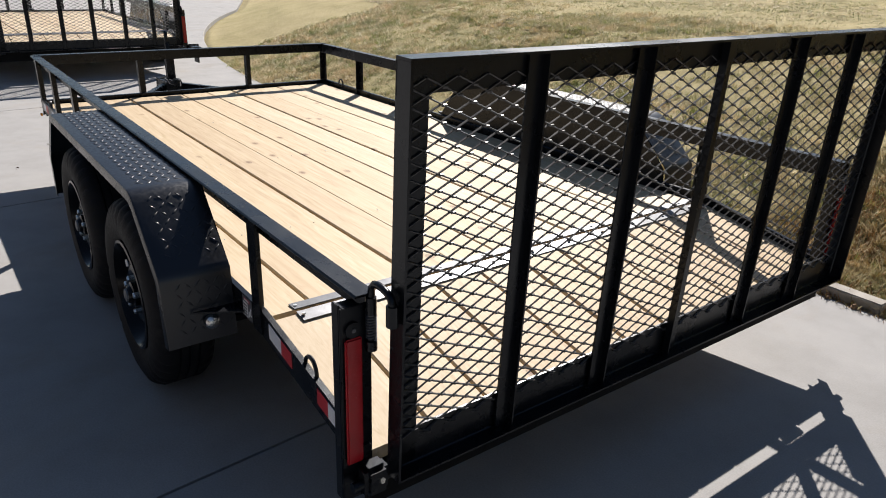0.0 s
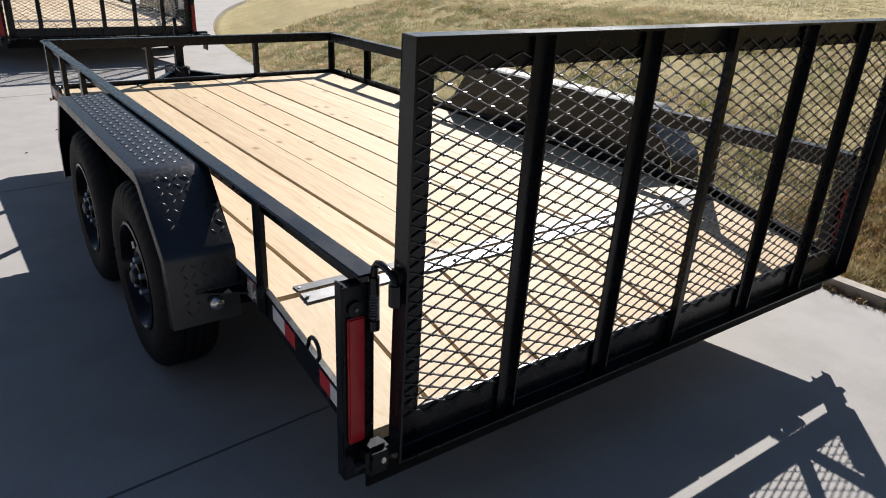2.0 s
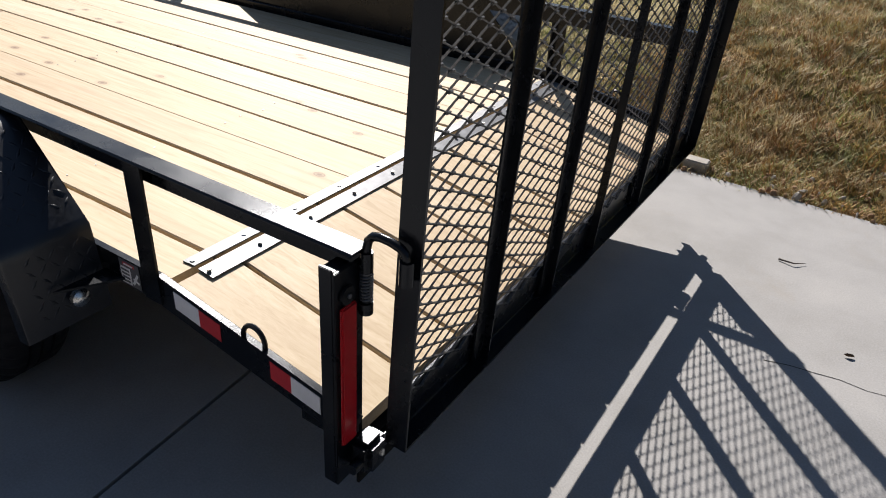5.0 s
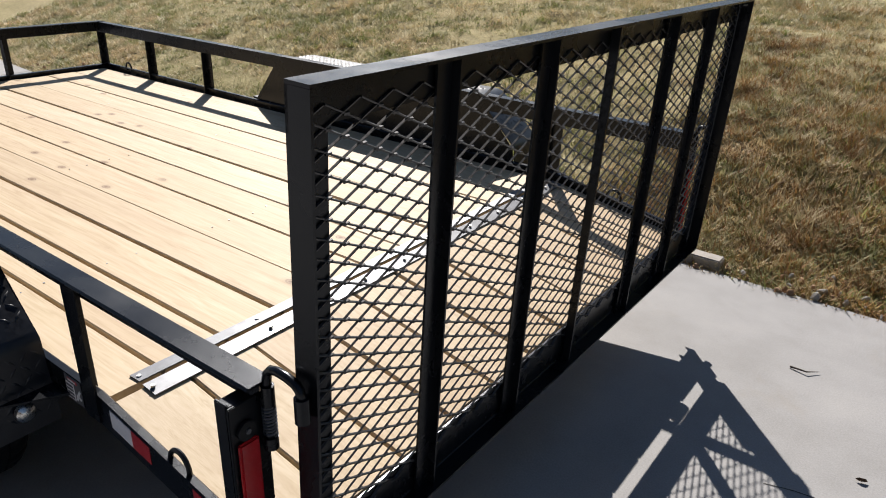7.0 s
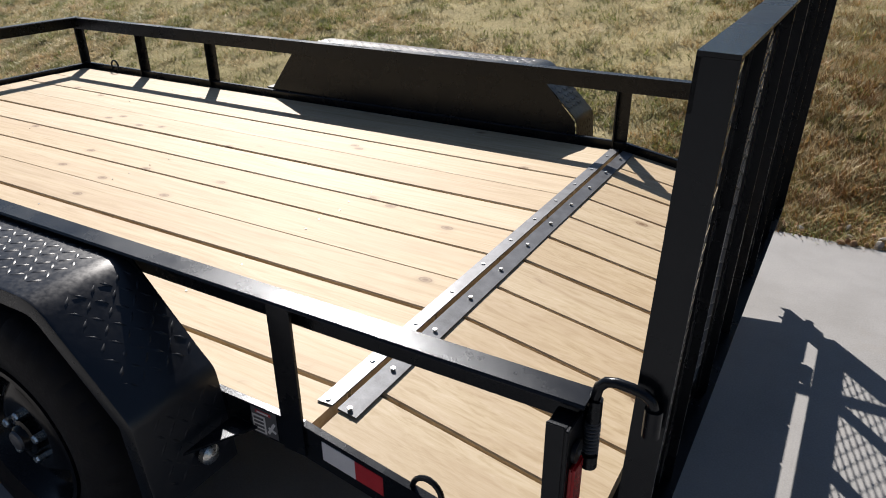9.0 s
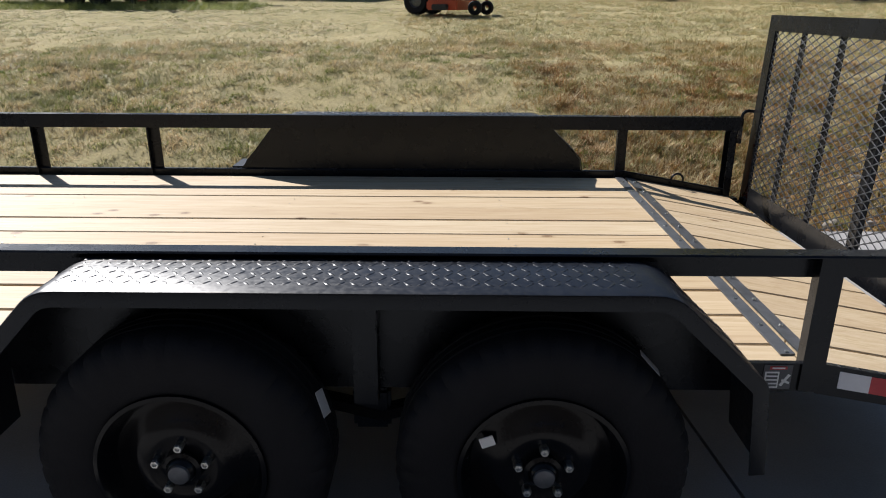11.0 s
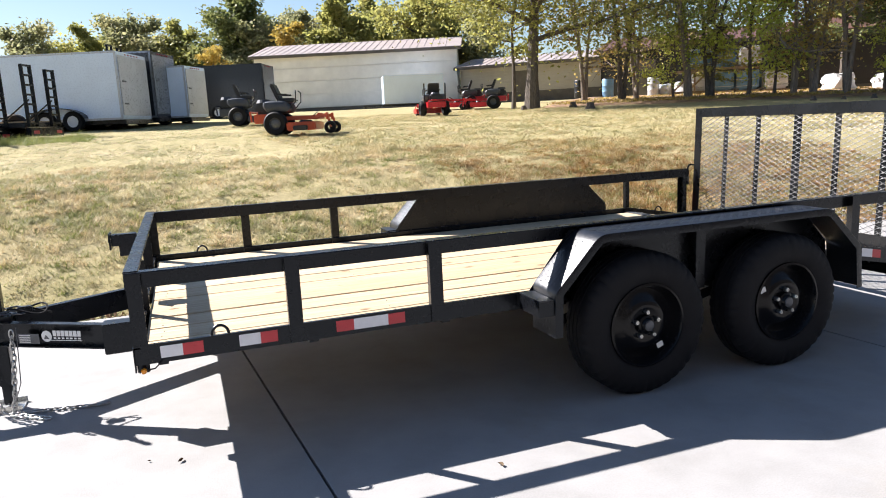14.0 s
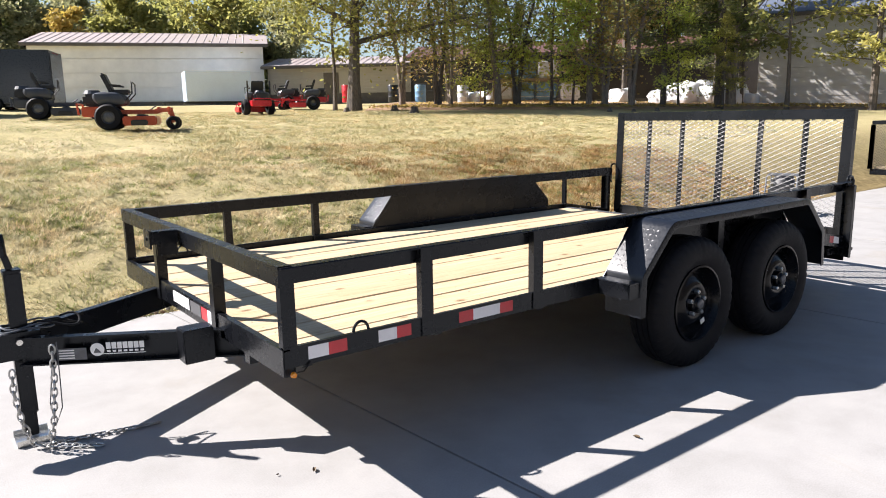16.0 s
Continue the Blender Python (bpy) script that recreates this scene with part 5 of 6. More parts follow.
for i in range(m + 1):
    t = i / m
    cx, cy = 14.0 + 17.0 * t, 22.9 - 15.5 * t - 3.0 * math.sin(math.pi * t) * -0.6
    for j in range(5):
        o = j / 4
        x, y = cx + o * 6.2 + 0.3 * noise.noise((i * 0.8, j, 0)), cy + o * 6.0 + 0.3 * noise.noise((i * 0.8, j, 5))
        verts.append((x, y, height(x, y) + (0.03 if j else -0.05) + 0.12 * (j > 0) + 0.06 * noise.noise((x, y, 1))))
for i in range(m):
    for j in range(4):
        a = i * 5 + j
        faces.append((a, a + 5, a + 6, a + 1))
ob = mesh_part("leaf_litter_bank", verts, faces, LITTER)
tagged(ob, "low bank of brown leaf litter under the trees", "leaf litter", kind="structure")
r = random.Random(77)
verts, faces = [], []
for _ in range(9000):
    i, j = r.randrange(m), r.random()
    t = (i + r.random()) / m
    x = 14.3 + 17.0 * t + j * 6 + r.gauss(0, 0.3)
    y = 23.3 - 15.5 * t + 1.8 * math.sin(math.pi * t) + j * 4.5 + r.gauss(0, 0.5) - 0.5
    z = height(x, y) + 0.10
    a = r.uniform(0, 6.28)
    s = r.uniform(0.05, 0.12)
    k = len(verts)
    verts += [(x, y, z), (x + s * math.cos(a), y + s * math.sin(a), z + r.uniform(0, 0.1)), (x - s * math.sin(a) * 0.6, y + s * math.cos(a) * 0.6, z + r.uniform(0.0, 0.12))]
    faces.append((k, k + 1, k + 2))
tagged(mesh_part("fallen_leaves", verts, faces, LEAF_RUST), "scattered brown fallen leaves and dry stalks under the trees", "leaves", kind="stuff")
for x, y, s in ((14.46, 19.75, 0.22), (13.2, 22.6, 0.16), (15.2, 22.2, 0.2), (20.5, 15.5, 0.13), (21.3, 15.0, 0.10), (22.2, 14.6, 0.12)):
    bm = lathe([(0.0, 0.9 * s), (s * 0.55, s * 0.95), (s * 0.62, s * 0.5), (s * 0.95, 0.0), (s * 0.9, -0.1)], 12)
    for v in bm.verts:
        v.co = Vector((v.co.x, -v.co.z, v.co.y)) * (1 + 0.2 * noise.noise(v.co * 5))
    tagged(part("tree_stump", bm, BARK, smooth=True, loc=(x, y, height(x, y))), "low weathered tree stump in the grass", "stump", "stumps by the wood")

# ---- buildings ----
WALL_BEIGE = siding("beige_sheet_wall", (0.86, 0.83, 0.78), 0.25, 'X', 0.25)
ROOF_BROWN = siding("brown_ribbed_roof", (0.33, 0.28, 0.265), 0.45, 'X', 0.8)
LAP_GREY = siding("grey_lap_siding", (0.58, 0.56, 0.54), 0.22, 'Z', 0.8)
LAP_CREAM = siding("cream_lap_siding", (0.42, 0.385, 0.33), 0.2, 'Z', 0.8)
# near-black colour stands in for the deep shade under the trees
LAP_DARK = siding("shade_darkened_boards", (0.02, 0.018, 0.016), 0.2, 'Z', 0.8)
ROOF_RED = siding("rusty_red_roof", (0.10, 0.045, 0.035), 0.4, 'X', 0.6)
ROOF_BLUE = siding("slate_blue_roof", (0.10, 0.12, 0.17), 0.3, 'X', 0.6)
PLINTH = plain("dark_plinth", (0.12, 0.105, 0.09), 0.9, 0.0, 0.3, 2, 0.3)
# white bodies, with the blue of skylight on them mixed into the colour
WHITE_GEL = plain("skylit_white_sheet_body", (0.72, 0.82, 0.95), 0.3, 0.0, 0.06, 1.5, 0.05)
GREY_BODY = plain("charcoal_sheet_body", (0.018, 0.019, 0.022), 0.3, 0.0, 0.15, 1.5, 0.05)
DOOR_GREY = plain("dull_grey_sheet", (0.22, 0.24, 0.27), 0.3, 0.4, 0.15, 1.5, 0.05)
SILVER_BODY = plain("silver_sheet_body", (0.55, 0.57, 0.60), 0.32, 0.3, 0.1, 1.5, 0.05)


def gable_building(name, label, a, b, depth, z0, eave, ridge, wall, roof, plinth=0.5, doors=(), course=0.0):
    """A long shed: front wall from a to b in the plan, depth behind it, gabled roof along it."""
    a, b = Vector((*a, 0)), Vector((*b, 0))
    d = b - a
    ln = d.length
    ang = math.degrees(math.atan2(d.y, d.x))
    root = thing(name, label, "building", (a.x, a.y, z0), ang)
    T = 0.15
    # pentagon gable ends, long walls
    part("wall", box(0, ln, 0, T, plinth, eave), wall, root, "long sheet-clad front wall")
    part("wall", box(0, ln, depth - T, depth, plinth, eave), wall, root)
    for x in (0.0, ln - T):
        bm = extrude_profile([(0.0, plinth), (depth, plinth), (depth, eave), (depth / 2, ridge), (0.0, eave)], (x + 0.003, 0, 0), (x + T - 0.003, 0, 0), (0, 1, 0), (0, 0, 1))
        part("gable_wall", bm, wall, root)
    part("plinth", box(-0.02, ln + 0.02, -0.02, depth + 0.02, -1.0, plinth - 0.004), PLINTH, root, "dark damp plinth")
    o = 0.3
    for s in (0, 1):
        y0, y1 = (-o, depth / 2) if not s else (depth + o, depth / 2)
        ze = eave - o * (ridge - eave) / (depth / 2)
        bm = bmesh.new()
        vs = [bm.verts.new(p) for p in ((-o, y0, ze + 0.02), (ln + o, y0, ze + 0.02), (ln + o, y1, ridge + 0.02), (-o, y1, ridge + 0.02), (-o, y0, ze + 0.12), (ln + o, y0, ze + 0.12), (ln + o, y1, ridge + 0.12), (-o, y1, ridge + 0.12))]
        for f in ((3, 2, 1, 0), (4, 5, 6, 7), (0, 1, 5, 4), (1, 2, 6, 5), (2, 3, 7, 6), (3, 0, 4, 7)):
            bm.faces.new([vs[i] for i in f])
        bmesh.ops.recalc_face_normals(bm, faces=bm.faces[:])
        rf = part("roof", bm, roof, root, "ribbed metal roof")
        if s == 0:
            part("gutter", box(-o, ln + o, y0 - 0.1, y0 - 0.004, ze - 0.08, ze + 0.08, 0.01), PLINTH, rf, "dark eaves gutter")
            k = int(ln / 0.45)
            for i in range(k):
                x = -o + 0.3 + i * 0.45
                bm = bmesh.new()
                vs = [bm.verts.new(p) for p in ((x - 0.03, y0, ze + 0.121), (x + 0.03, y0, ze + 0.121), (x + 0.03, y1, ridge + 0.121), (x - 0.03, y1, ridge + 0.121), (x, y0, ze + 0.148), (x, y1, ridge + 0.148))]
                for f in ((0, 1, 4), (2, 3, 5), (0, 4, 5, 3), (1, 2, 5, 4)):
                    bm.faces.new([vs[q] for q in f])
                part("roof_rib", bm, roof, rf)
    if course:                              # lapped boards on the front wall
        k = int((eave - plinth) / course)
        data = None
        for i in range(k):
            if data is None:
                bm = bmesh.new()
                box(0.0, ln, -0.07, -0.004, 0.03, course, bm=bm)
                bmesh.ops.recalc_face_normals(bm, faces=bm.faces[:])
                ob = part("lap_board", bm, wall, root, loc=(0, 0, plinth))
                data = ob.data
            else:
                ob = new("lap_board", data)
                ob.parent = root
                ob.location = (0, 0, plinth + i * course)
    for x0, x1, zz in doors:
        dr = part("door", box(x0, x1, -0.05, -0.004, plinth, zz, 0.01), PLINTH, root, "dark doorway")
        part("door_frame", box(x0 - 0.08, x1 + 0.08, -0.03, -0.002, zz, zz + 0.08), wall, dr)
    return root


gable_building("metal_building", "long beige sheet-metal building with a brown ribbed roof", (5.3, 44.3), (17.1, 39.25), 9.0, 2.35, 3.4, 4.4, WALL_BEIGE, ROOF_BROWN, 0.12, (), 0.82)
gable_building("shed_building", "low cream shed with a dark roof behind the tree", (17.0, 38.5), (23.5, 32.5), 6.0, 1.9, 2.5, 3.1, LAP_CREAM, ROOF_BROWN, 0.9, ((3.4, 4.3, 2.1),))
gable_building("store_building", "store building with shade-darkened walls, half hidden by trees", (22.6, 31.6), (35.8, 15.8), 6.0, 1.8, 2.8, 3.6, LAP_DARK, ROOF_RED, 0.3, ((2.0, 3.0, 2.2), (5.0, 8.5, 2.6)))
gable_building("barn_building", "pale grey lap-sided building with a slate-blue roof", (30.6, 15.3), (33.4, 8.6), 8.0, 1.35, 4.25, 6.0, LAP_GREY, ROOF_BLUE, 0.15, (), 0.42)
gable_building("metal_building", "pale sheet-metal building with a grey gable roof far behind", (-14.5, 44), (-4.2, 47), 9.0, 2.0, 2.9, 4.2, WALL_BEIGE, PLINTH)


def road_wheel(parent, x, y, z, r, mat):
    t = part("tyre", lathe([(r * 0.55, -0.09), (r * 0.9, -0.1), (r, -0.06), (r, 0.06), (r * 0.9, 0.1), (r * 0.55, 0.09)], 24, closed=True), RUBBER, parent, smooth=True, loc=(x, y, z))
    part("rim", lathe([(r * 0.57, -0.085), (r * 0.5, -0.05), (r * 0.2, -0.07), (0, -0.07)], 20), mat, t, "white spoked rim" if mat is WHITE_TAPE else "", True)
    part("rim_back", lathe([(r * 0.57, 0.085), (r * 0.5, 0.05), (0, 0.05)], 20), mat, t, smooth=True)
    return t


def enclosed_trailer(label, x, y, rz, ln, wd, ht, body, door, z_up=0.42, wheels=0.62, wheel_r=0.34, low=False):
    """A boxed cargo trailer; its rear door is the +x end, long side faces -y."""
    root = thing("cargo_trailer", label, "trailer", (x, y, height(x, y)), rz, "enclosed trailers by the lawn")
    part("body", box(-ln, 0, 0, wd, z_up, z_up + ht, 0.03), body, root)
    dr = part("rear_door", box(0.004, 0.035, 0.05, wd - 0.05, z_up + 0.12, z_up + ht - 0.12, 0.008), door, root)
    for z in (z_up + 0.45, z_up + ht * 0.55):
        part("door_latch", box(0.036, 0.055, wd * 0.08, wd * 0.2, z, z + 0.05, 0.004), STEEL, dr)
    for q in range(5):
        part("clearance_lamp", box(0.004, 0.02, wd * (0.3 + 0.1 * q) - 0.03, wd * (0.3 + 0.1 * q) + 0.03, z_up + ht - 0.09, z_up + ht - 0.05), RED, root)
    for zz in (z_up, z_up + ht - 0.06):
        part("edge_trim", box(-ln, 0.0, -0.012, -0.002, zz, zz + 0.06, 0.004), door, root)
    for yy in (-0.012, wd + 0.004):
        part("corner_trim", box(-0.06, 0.01, yy, yy + 0.008, z_up, z_up + ht, 0.002), door, root)
    part("bumper", box(-0.05, 0.06, 0.05, wd - 0.05, z_up - 0.14, z_up - 0.02, 0.01), GREY_BODY, root)
    for k in (() if low else (0, 1)):
        xx = -ln * wheels + 0.85 * k
        for yy in (0.06, wd - 0.06):
            road_wheel(root, xx, yy - (0.12 if yy < 1 else -0.12), wheel_r, wheel_r, WHITE_TAPE)
    arch = [(-ln * wheels + 0.425 + 0.86 * math.cos(a), -0.16, 0.36 + 0.36 * math.sin(a)) for a in np.linspace(0.1, math.pi - 0.1, 12)]
    bm = bmesh.new()
    for p, q in zip(arch, arch[1:]):
        bar(p, q, 0.28, 0.02, bm=bm)
    if wheel_r > 0.3:
        part("wheel_arch", bm, GREY_BODY, root)
    else:
        bm.free()
    part("chassis", box(-ln - 0.1, 0, 0.2, wd - 0.2, z_up - 0.12, z_up - 0.004), GREY_BODY, root)
    part("tongue", bar((-ln, wd / 2, z_up - 0.06), (-ln - 1.2, wd / 2, z_up - 0.06), 0.5, 0.1), GREY_BODY, root)
    part("stand", box(-ln - 1.1, -ln - 1.0, wd / 2 - 0.05, wd / 2 + 0.05, 0.0, z_up - 0.004), GREY_BODY, root)
    return root


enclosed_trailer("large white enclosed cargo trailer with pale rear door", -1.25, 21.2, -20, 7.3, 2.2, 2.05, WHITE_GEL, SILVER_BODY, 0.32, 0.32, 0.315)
enclosed_trailer("charcoal enclosed cargo trailer with silver rear door", -0.32, 23.4, -21, 5.0, 2.0, 2.2, GREY_BODY, DOOR_GREY, 0.3)
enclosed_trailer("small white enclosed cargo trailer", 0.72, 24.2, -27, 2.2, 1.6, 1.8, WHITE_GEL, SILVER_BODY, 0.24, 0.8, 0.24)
enclosed_trailer("black enclosed cargo trailer parked by the metal building", 3.94, 29.0, -22, 3.6, 1.9, 2.0, GREY_BODY, GREY_BODY, 0.28, 0.8, 0.28)
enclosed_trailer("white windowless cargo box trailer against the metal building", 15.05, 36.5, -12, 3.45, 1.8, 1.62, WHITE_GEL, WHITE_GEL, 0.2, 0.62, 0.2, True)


def ramp_trailer(label, x, y, rz, ln, wd, bed, ramps, load=False):
    """A flat equipment trailer whose ladder ramps stand upright at the tail."""
    root = thing("equipment_trailer", label, "trailer", (x, y, height(x, y)), rz, "equipment trailers by the lawn")
    part("bed", box(-ln, 0, 0, wd, bed - 0.12, bed, 0.01), GREY_BODY, root)
    part("deck", box(-ln + 0.05, -0.1, 0.06, wd - 0.06, bed + 0.003, bed + 0.035, 0.004), PINE, root, "pale timber deck")
    part("bumper", box(-0.02, 0.12, 0.0, wd, bed - 0.34, bed - 0.13, 0.01), BLACK, root)
    for q in (0.1, wd - 0.35):
        part("tail_tape", box(0.122, 0.126, q, q + 0.25, bed - 0.28, bed - 0.2), RED_TAPE, root)
    for yy, hh in ramps:
        rp = part("ramp", box(0.02, 0.10, yy, yy + 0.05, bed - 0.1, bed + hh, 0.004), BLACK, root, "black ladder ramp standing upright")
        part("ramp_side", box(0.02, 0.10, yy + 0.36, yy + 0.41, bed - 0.1, bed + hh, 0.004), BLACK, rp)
        n = int(hh / 0.2)
        for k in range(n + 1):
            part("rung", box(0.025, 0.095, yy + 0.05, yy + 0.36, bed + hh * k / n - 0.05, bed + hh * k / n - 0.005, 0.003), BLACK, rp)
        part("ramp_stay", bar((0.05, yy + 0.2, bed + 0.55), (-0.7, yy + 0.2, bed), 0.03, 0.03), BLACK, rp)
    for k in (0, 1):
        for yy in (0.1, wd - 0.1):
            road_wheel(root, -ln * 0.35 + 0.85 * k, yy, 0.34, 0.34, RIM)
    part("tongue", bar((-ln, wd / 2, bed - 0.08), (-ln - 1.3, wd / 2, bed - 0.08), 0.4, 0.1), BLACK, root)
    part("stand", box(-ln - 1.2, -ln - 1.1, wd / 2 - 0.05, wd / 2 + 0.05, 0.0, bed - 0.1), BLACK, root)
    if load:
        for k in range(6):
            fr = part("stacked_frame", box(-ln * 0.9, -1.0, 0.1, 0.16, bed + 0.35 + 0.29 * k, bed + 0.49 + 0.29 * k, 0.01), BLACK, root, "stacked black trailer frame")
            part("frame_side", box(-ln * 0.9, -1.0, wd - 0.16, wd - 0.1, bed + 0.35 + 0.29 * k, bed + 0.49 + 0.29 * k, 0.01), BLACK, fr)
            for q in range(5):
                xx = -ln * 0.9 + (ln * 0.9 - 1.06) * q / 4
                part("frame_cross", box(xx, xx + 0.06, 0.161, wd - 0.161, bed + 0.36 + 0.29 * k, bed + 0.48 + 0.29 * k), BLACK, fr)
            part("frame_stack_post", box(-1.1, -1.02, 0.16, 0.24, bed + 0.04 if k == 0 else bed + 0.492 + 0.29 * (k - 1), bed + 0.349 + 0.29 * k), BLACK, fr)
            part("frame_tape", box(-1.8, -1.5, 0.094, 0.098, bed + 0.37 + 0.29 * k, bed + 0.45 + 0.29 * k), RED_TAPE, fr)
    return root


ramp_trailer("black equipment trailer with two ladder ramps standing up", -3.15, 16.8, -20, 5.5, 1.5, 0.42, ((0.02, 1.38), (1.05, 1.32)))
ramp_trailer("black equipment trailer with tall ladder ramps and stacked frames", -4.42, 15.2, -24, 5.5, 2.0, 0.42, ((0.0, 1.66), (1.55, 1.6)), True)
ramp_trailer("black ramp trailer parked behind the white cargo trailer", -2.0, 27.4, -20, 5.0, 1.6, 0.9, ((0.1, 2.1), (0.95, 2.05)))

mesh_side_trailer(11.45, 2.67, 3.2, 1.7, 1.145)
# unseen wall added across the drive: blocks low sky, darkens near-side shade and reflections
tagged(part("sky_block_wall", box(-32, 34, -13.0, -12.8, -0.1, 6.5), siding("dark_brown_sheet", (0.075, 0.065, 0.06), 0.3, 'X', 0.5)), "long plain dark brown sheet wall, unseen, added to block low sky", "wall", kind="structure")
tagged(part("utility_pole", tube([(-10.2, 38, 1.5), (-10.1, 38, 10.5)], [0.2, 0.14], 12), plain("weathered_pole", (0.32, 0.31, 0.29), 0.8), smooth=True), "weathered grey utility pole", "pole")

# ---- mowers ----
MOW_ORANGE = plain("orange_red_enamel", (0.50, 0.075, 0.025), 0.32, 0.0, 0.12, 10, 0.04)
MOW_RED = plain("bright_red_enamel", (0.50, 0.018, 0.025), 0.3, 0.0, 0.12, 10, 0.04)
MOW_GREY = plain("charcoal_plastic", (0.045, 0.05, 0.06), 0.45, 0.0, 0.2, 8, 0.1)
VINYL = plain("black_vinyl", (0.016, 0.016, 0.018), 0.5, 0.0, 0.2, 12, 0.15)


def mower(label, x, y, rz, paint, canopy=True, size=1.0):
    """A zero-turn riding mower, front towards +x."""
    root = thing("riding_mower", label, "mower", (x, y, height(x, y)), rz, "riding mowers on the lawn")
    root.scale = (size, size, size)
    for yy in (-0.46, 0.46):
        t = part("rear_tyre", lathe([(0.14, -0.11), (0.25, -0.12), (0.285, -0.07), (0.29, 0.0), (0.285, 0.07), (0.25, 0.12), (0.14, 0.11)], 24, closed=True), RUBBER, root, smooth=True, loc=(-0.45, yy, 0.285))
        part("rear_rim", lathe([(0.145, -0.1), (0.12, -0.06), (0.05, -0.09), (0, -0.09)], 18), STEEL, t, "pale grey rim", True)
        part("caster_tyre", lathe([(0.06, -0.07), (0.13, -0.075), (0.15, -0.03), (0.15, 0.03), (0.13, 0.075), (0.06, 0.07)], 18, closed=True), RUBBER, root, smooth=True, loc=(0.86, yy * 0.92, 0.148))
        part("caster_fork", bar((0.86, yy * 0.92 + 0.09, 0.15), (0.80, yy * 0.92 + 0.09, 0.42), 0.02, 0.06), paint, root)
        part("fork_pivot", tube([(0.80, yy * 0.92, 0.34), (0.80, yy * 0.92, 0.50)], 0.035, 10), paint, root)
        part("frame_tube", bar((-0.75, yy * 0.55, 0.40), (0.55, yy * 0.6, 0.40), 0.06, 0.09, bevel=0.008), paint, root)
        part("front_arm", bar((0.5, yy * 0.6, 0.42), (0.82, yy * 0.92, 0.44), 0.06, 0.08, bevel=0.008), paint, root)
        part("control_lever", tube([(-0.12, yy * 0.72, 0.62), (0.05, yy * 0.72, 0.80), (0.06, yy * 0.72, 1.02), (0.03, yy * 0.4, 1.06)], 0.015, 8), VINYL, root)
        pod = bmesh.new()
        bmesh.ops.create_uvsphere(pod, u_segments=16, v_segments=10, radius=1.0)
        for v in pod.verts:
            k = max(abs(v.co.x), abs(v.co.y), abs(v.co.z)) ** -0.45
            v.co = Vector((-0.42 + 0.34 * k * v.co.x - 0.06 * v.co.z, yy * 0.66 + 0.12 * k * v.co.y, 0.68 + 0.155 * k * v.co.z))
        part("fender_pod", pod, MOW_GREY, root, "charcoal tank pod", True)
    deck = part("mower_deck", box(-0.16, 0.54, -0.66, 0.66, 0.10, 0.30, 0.03), paint, root)
    part("deck_step", box(-0.02, 0.60, -0.35, 0.35, 0.36, 0.40, 0.01), paint, root)
    for q in (-0.4, 0.0, 0.4):
        part("spindle_cover", tube([(0.2, q, 0.30), (0.2, q, 0.345)], [0.10, 0.07], 14), VINYL, deck)
    part("discharge_chute", box(0.02, 0.36, -0.82, -0.665, 0.10, 0.22, 0.02), VINYL, deck)
    part("engine_frame", box(-1.0, -0.55, -0.36, 0.36, 0.30, 0.52, 0.02), paint, root)
    part("engine", box(-0.98, -0.60, -0.24, 0.24, 0.53, 0.80, 0.06), VINYL, root)
    part("engine_cover", tube([(-0.80, 0, 0.80), (-0.80, 0, 0.88)], [0.19, 0.15], 16), MOW_GREY, root)
    part("rear_guard", tube([(-1.06, -0.34, 0.34), (-1.08, -0.34, 0.58), (-1.08, 0.34, 0.58), (-1.06, 0.34, 0.34)], 0.022, 8), paint, root)
    seat = part("seat", box(-0.44, 0.0, -0.24, 0.24, 0.78, 0.89, 0.04), VINYL, root, "black vinyl seat")
    bk = bar((-0.38, 0, 0.82), (-0.55, 0, 1.24), 0.46, 0.09, (1, 0, 0.3), 0.03)
    part("backrest", bk, VINYL, seat)
    for q in (-0.26, 0.26):
        part("armrest", bar((-0.46, q, 0.99), (-0.16, q, 0.97), 0.05, 0.04, bevel=0.01), VINYL, seat)
    part("front_plate", box(0.54, 0.60, -0.3, 0.3, 0.40, 0.50, 0.01), paint, root)
    part("foot_pedal", bar((0.30, 0.2, 0.41), (0.48, 0.24, 0.54), 0.1, 0.02), VINYL, root)
    if canopy:
        for q in (-0.42, 0.42):
            part("roll_bar", tube([(-0.66, q, 0.4), (-0.70, q, 1.24)], 0.03, 8), VINYL, root)
    return root


mower("orange-red zero-turn riding mower with black seat, on the lawn", 2.70, 12.55, -20, MOW_ORANGE, False, 0.86)
mower("dark riding mower with folded roll bar behind the orange one", 2.55, 19.6, -12, MOW_GREY, False)
mower("red zero-turn riding mower seen from behind on the lawn", 8.95, 21.5, 82, MOW_RED, True, 0.9)
mower("red riding mower parked near the shade tree", 12.35, 27.2, 162, MOW_RED, False)
mower("red riding mower with grey seat near the shade tree", 12.8, 25.6, 152, MOW_RED, False)

# ---- stored goods under the trees ----
TOTE_BLUE = plain("blue_plastic", (0.14, 0.27, 0.42), 0.4, 0.0, 0.2, 5, 0.1)
TOTE_WHITE = plain("white_plastic_film", (0.66, 0.67, 0.69), 0.45, 0.0, 0.15, 4, 0.4)
WOODEN = plain("weathered_timber", (0.24, 0.19, 0.13), 0.85, 0.0, 0.3, 6, 0.3)


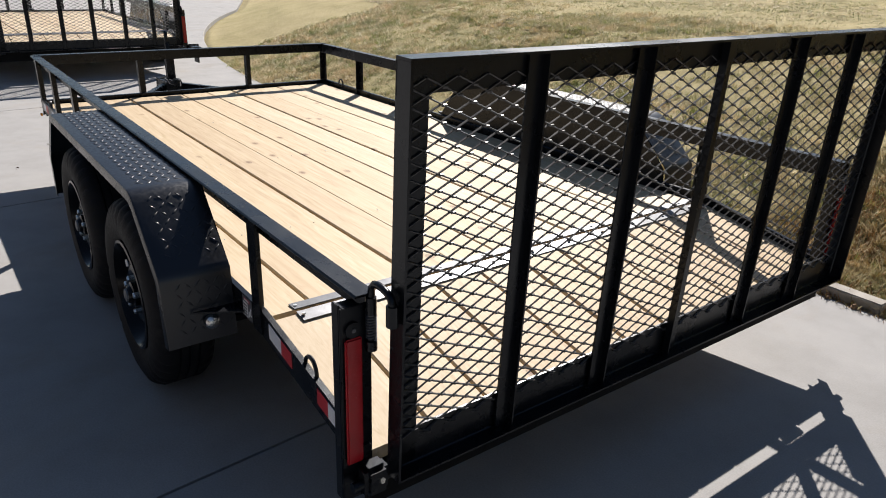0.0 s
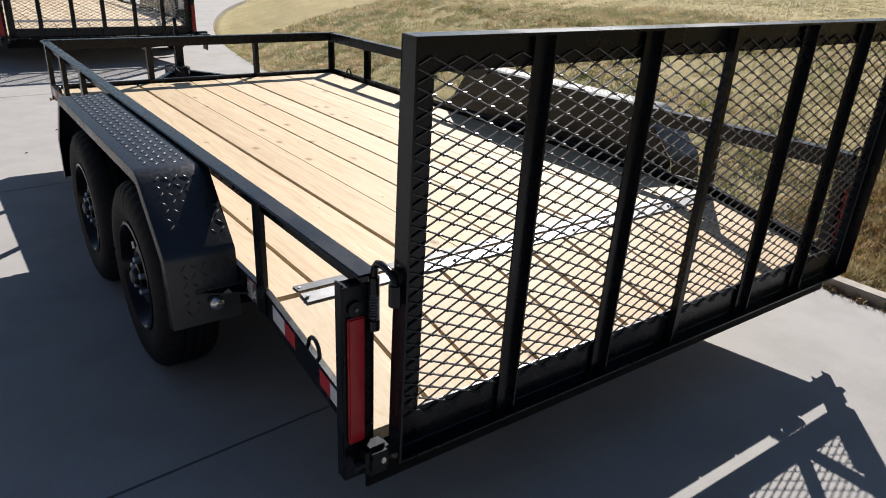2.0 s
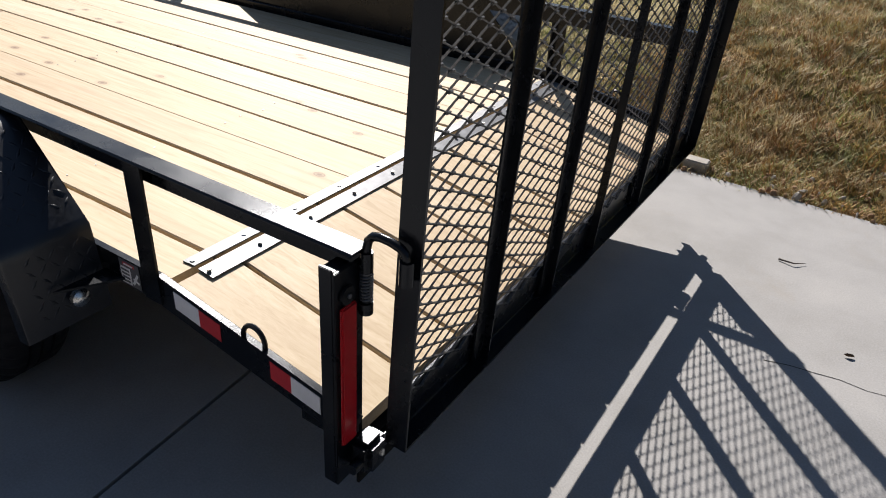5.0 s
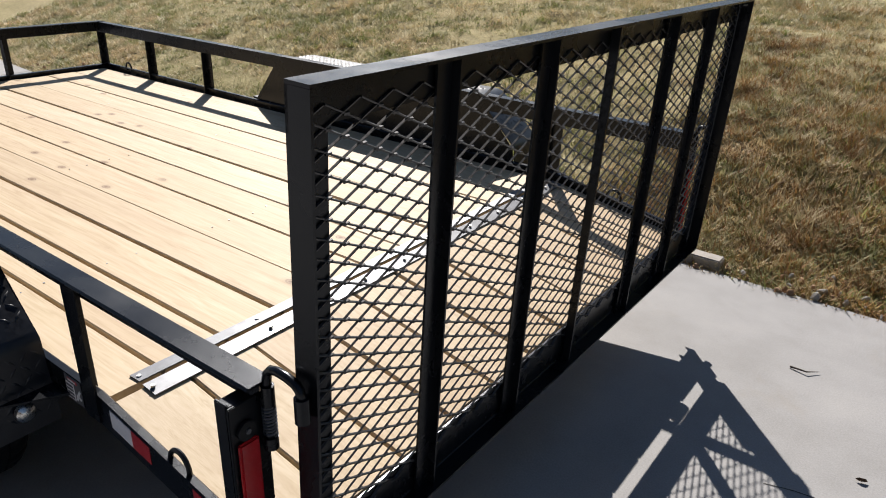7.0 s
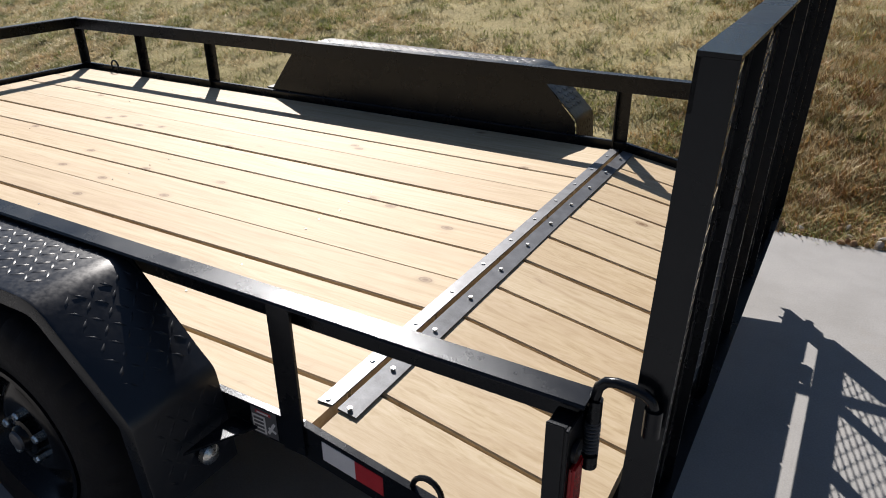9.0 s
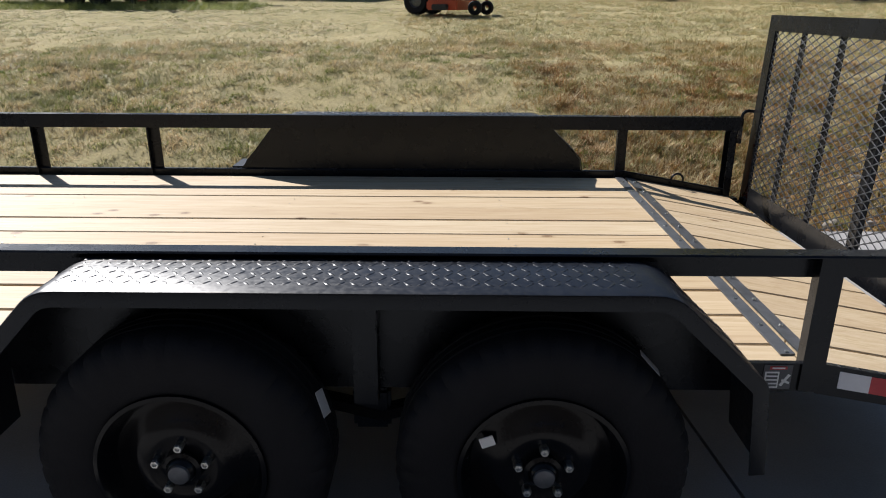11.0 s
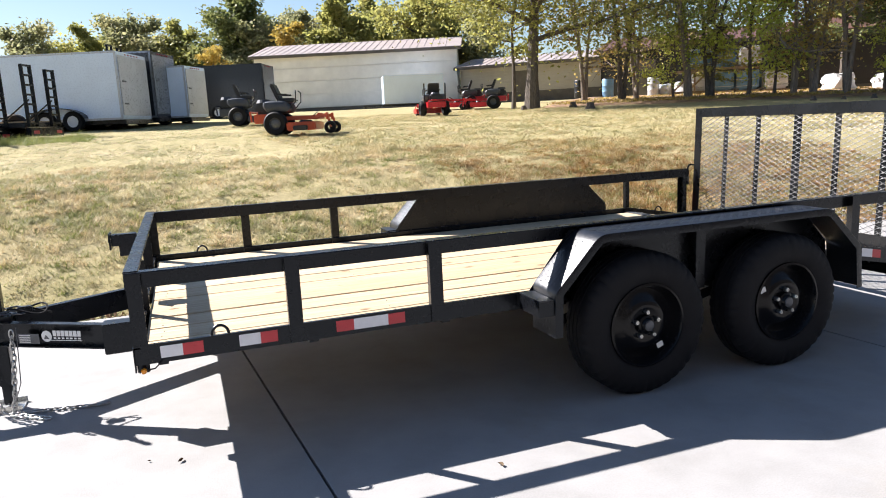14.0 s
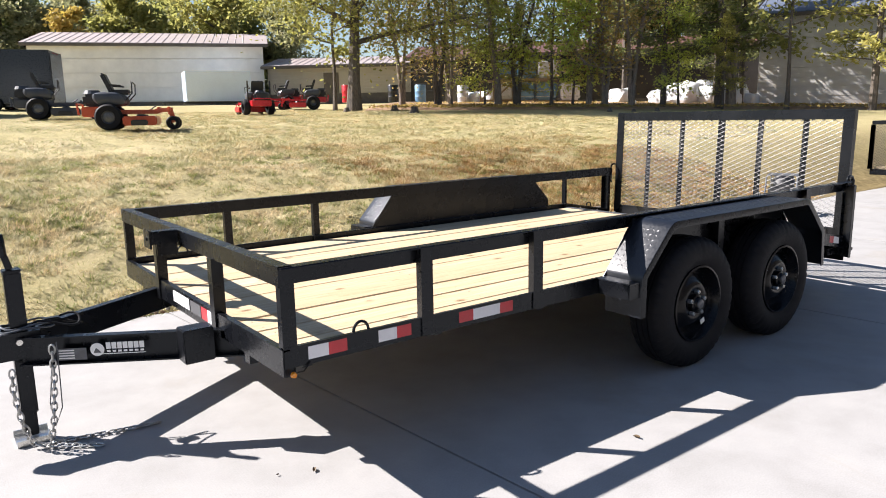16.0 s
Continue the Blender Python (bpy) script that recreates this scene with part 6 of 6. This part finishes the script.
def tote(label, x, y, z, rz, mat, s=1.0):
    root = thing("storage_tote", label, "tote", (x, y, z), rz, "stored goods under the trees")
    part("pallet", box(-0.5 * s, 0.5 * s, -0.5 * s, 0.5 * s, 0.0, 0.12 * s, 0.01), WOODEN, root)
    bm = box(-0.47 * s, 0.47 * s, -0.47 * s, 0.47 * s, 0.125 * s, 1.0 * s, 0.09 * s)
    part("tank", bm, mat, root, smooth=True)
    for q in (-0.48, -0.16, 0.16, 0.48):
        part("cage_bar", bar((q * s, -0.485 * s, 0.12 * s), (q * s, -0.485 * s, 1.02 * s), 0.02, 0.02), ZINC, root)
    for q in (0.3, 0.6, 0.95):
        part("cage_hoop", bar((-0.49 * s, -0.497 * s, q * s), (0.49 * s, -0.497 * s, q * s), 0.004, 0.03, (0, 0, 1)), ZINC, root)
    return root


rr = random.Random(9)
for k in range(4):
    t = k / 3
    x, y = 24.3 + 2.2 * t, 25.6 - 2.5 * t
    for lv in range(2):
        if lv and k == 3:
            continue
        tote("blue stacked storage tote with a wire cage" if (k + lv) % 3 else "white storage tote with a wire cage", x, y, height(x, y) + 0.1 + 1.03 * lv * 1.05, -45 + rr.uniform(-8, 8), TOTE_BLUE if (k + lv) % 3 else TOTE_WHITE, 1.03)


def bulk_bag(x, y, s, seed):
    bm = bmesh.new()
    bmesh.ops.create_icosphere(bm, subdivisions=3, radius=s)
    for v in bm.verts:
        n = noise.noise(v.co * 2.2 / s + Vector((seed, 0, 0)))
        c = v.co / s
        k = max(abs(c.x), abs(c.y), abs(c.z)) ** -0.6
        v.co = Vector((v.co.x * 1.05, v.co.y, v.co.z * 0.85)) * k * (1 + 0.22 * n + 0.1 * abs(noise.noise(v.co * 6 / s)))
    ob = part("bulk_bag", bm, TOTE_WHITE, smooth=True, loc=(x, y, height(x, y) + s * 0.62))
    return tagged(ob, "slumped white woven bulk bag", "bag", "stored goods under the trees")


for k, (x, y, s) in enumerate(((28.9, 17.9, 0.75), (29.4, 17.0, 0.65), (29.8, 16.2, 0.7), (28.4, 18.9, 0.5), (30.3, 15.5, 0.4), (23.3, 25.6, 0.5), (23.0, 26.3, 0.45), (27.3, 20.4, 0.55), (30.0, 17.4, 0.8))):
    bulk_bag(x, y, s, k * 3.1)


def drum(x, y, mat, label):
    bm = lathe([(0.0, 0.9), (0.27, 0.9), (0.29, 0.87), (0.285, 0.6), (0.295, 0.58), (0.285, 0.55), (0.285, 0.32), (0.295, 0.3), (0.285, 0.27), (0.28, 0.02), (0.0, 0.0)], 18)
    for v in bm.verts:
        v.co = Vector((v.co.x, -v.co.z, v.co.y))
    tagged(part("drum", bm, mat, smooth=True, loc=(x, y, height(x, y) + 0.12)), label, "drum", "stored goods under the trees")


drum(20.6, 27.9, TOTE_BLUE, "blue plastic drum by the wall")
drum(22.2, 26.4, SILVER_BODY, "grey drum by the wall")
drum(19.6, 28.9, GREY_BODY, "black drum by the wall")
drum(17.8, 30.5, MOW_RED, "red drum beside the shed")
for k, (x, y) in enumerate(((23.0, 25.2), (23.6, 24.9))):
    root = thing("timber_crate", "open weathered timber crate frame", "crate", (x, y, height(x, y) + 0.12), -40, "stored goods under the trees")
    for a in (-0.5, 0.5):
        for b in (-0.5, 0.5):
            part("crate_post", box(a - 0.04, a + 0.04, b - 0.04, b + 0.04, 0, 1.1), WOODEN, root)
    for z in (0.05, 1.0):
        part("crate_rail", box(-0.54, 0.54, -0.58, -0.545, z, z + 0.1), WOODEN, root)
        part("crate_rail", box(-0.54, 0.54, 0.545, 0.58, z, z + 0.1), WOODEN, root)
    part("crate_brace", bar((-0.5, -0.6, 0.1), (0.5, -0.6, 1.05), 0.03, 0.09), WOODEN, root)

# small wheeled machine standing behind the ramp gate
cart = thing("equipment_cart", "small black wheeled machine with bright metal bars on the drive", "machine", (7.95, 2.3, 0), 20)
for yy in (-0.2, 0.2):
    part("wheel", lathe([(0.0, yy - 0.03), (0.10, yy - 0.035), (0.125, yy - 0.02), (0.125, yy + 0.02), (0.10, yy + 0.035), (0.0, yy + 0.03)], 18), RUBBER, cart, smooth=True, loc=(0.22, 0, 0.125))
part("body", box(-0.12, 0.32, -0.16, 0.16, 0.16, 0.40, 0.05), VINYL, cart)
part("cover", tube([(0.1, 0, 0.40), (0.1, 0, 0.50)], [0.15, 0.11], 14), VINYL, cart, smooth=True)
for yy in (-0.18, 0.18):
    part("bar", tube([(0.35, yy, 0.18), (0.34, yy, 0.45), (0.2, yy, 0.52), (-0.1, yy, 0.50), (-0.16, yy, 0.30), (-0.2, yy, 0.02)], 0.010, 8), STEEL, cart, "grey metal bar", True)
for xx in (-0.02, 0.12, 0.26):
    part("cross_bar", tube([(xx, -0.18, 0.515), (xx, 0.18, 0.515)], 0.008, 6), STEEL, cart)
part("foot", box(-0.25, -0.15, -0.2, 0.2, 0.0, 0.03, 0.006), VINYL, cart)
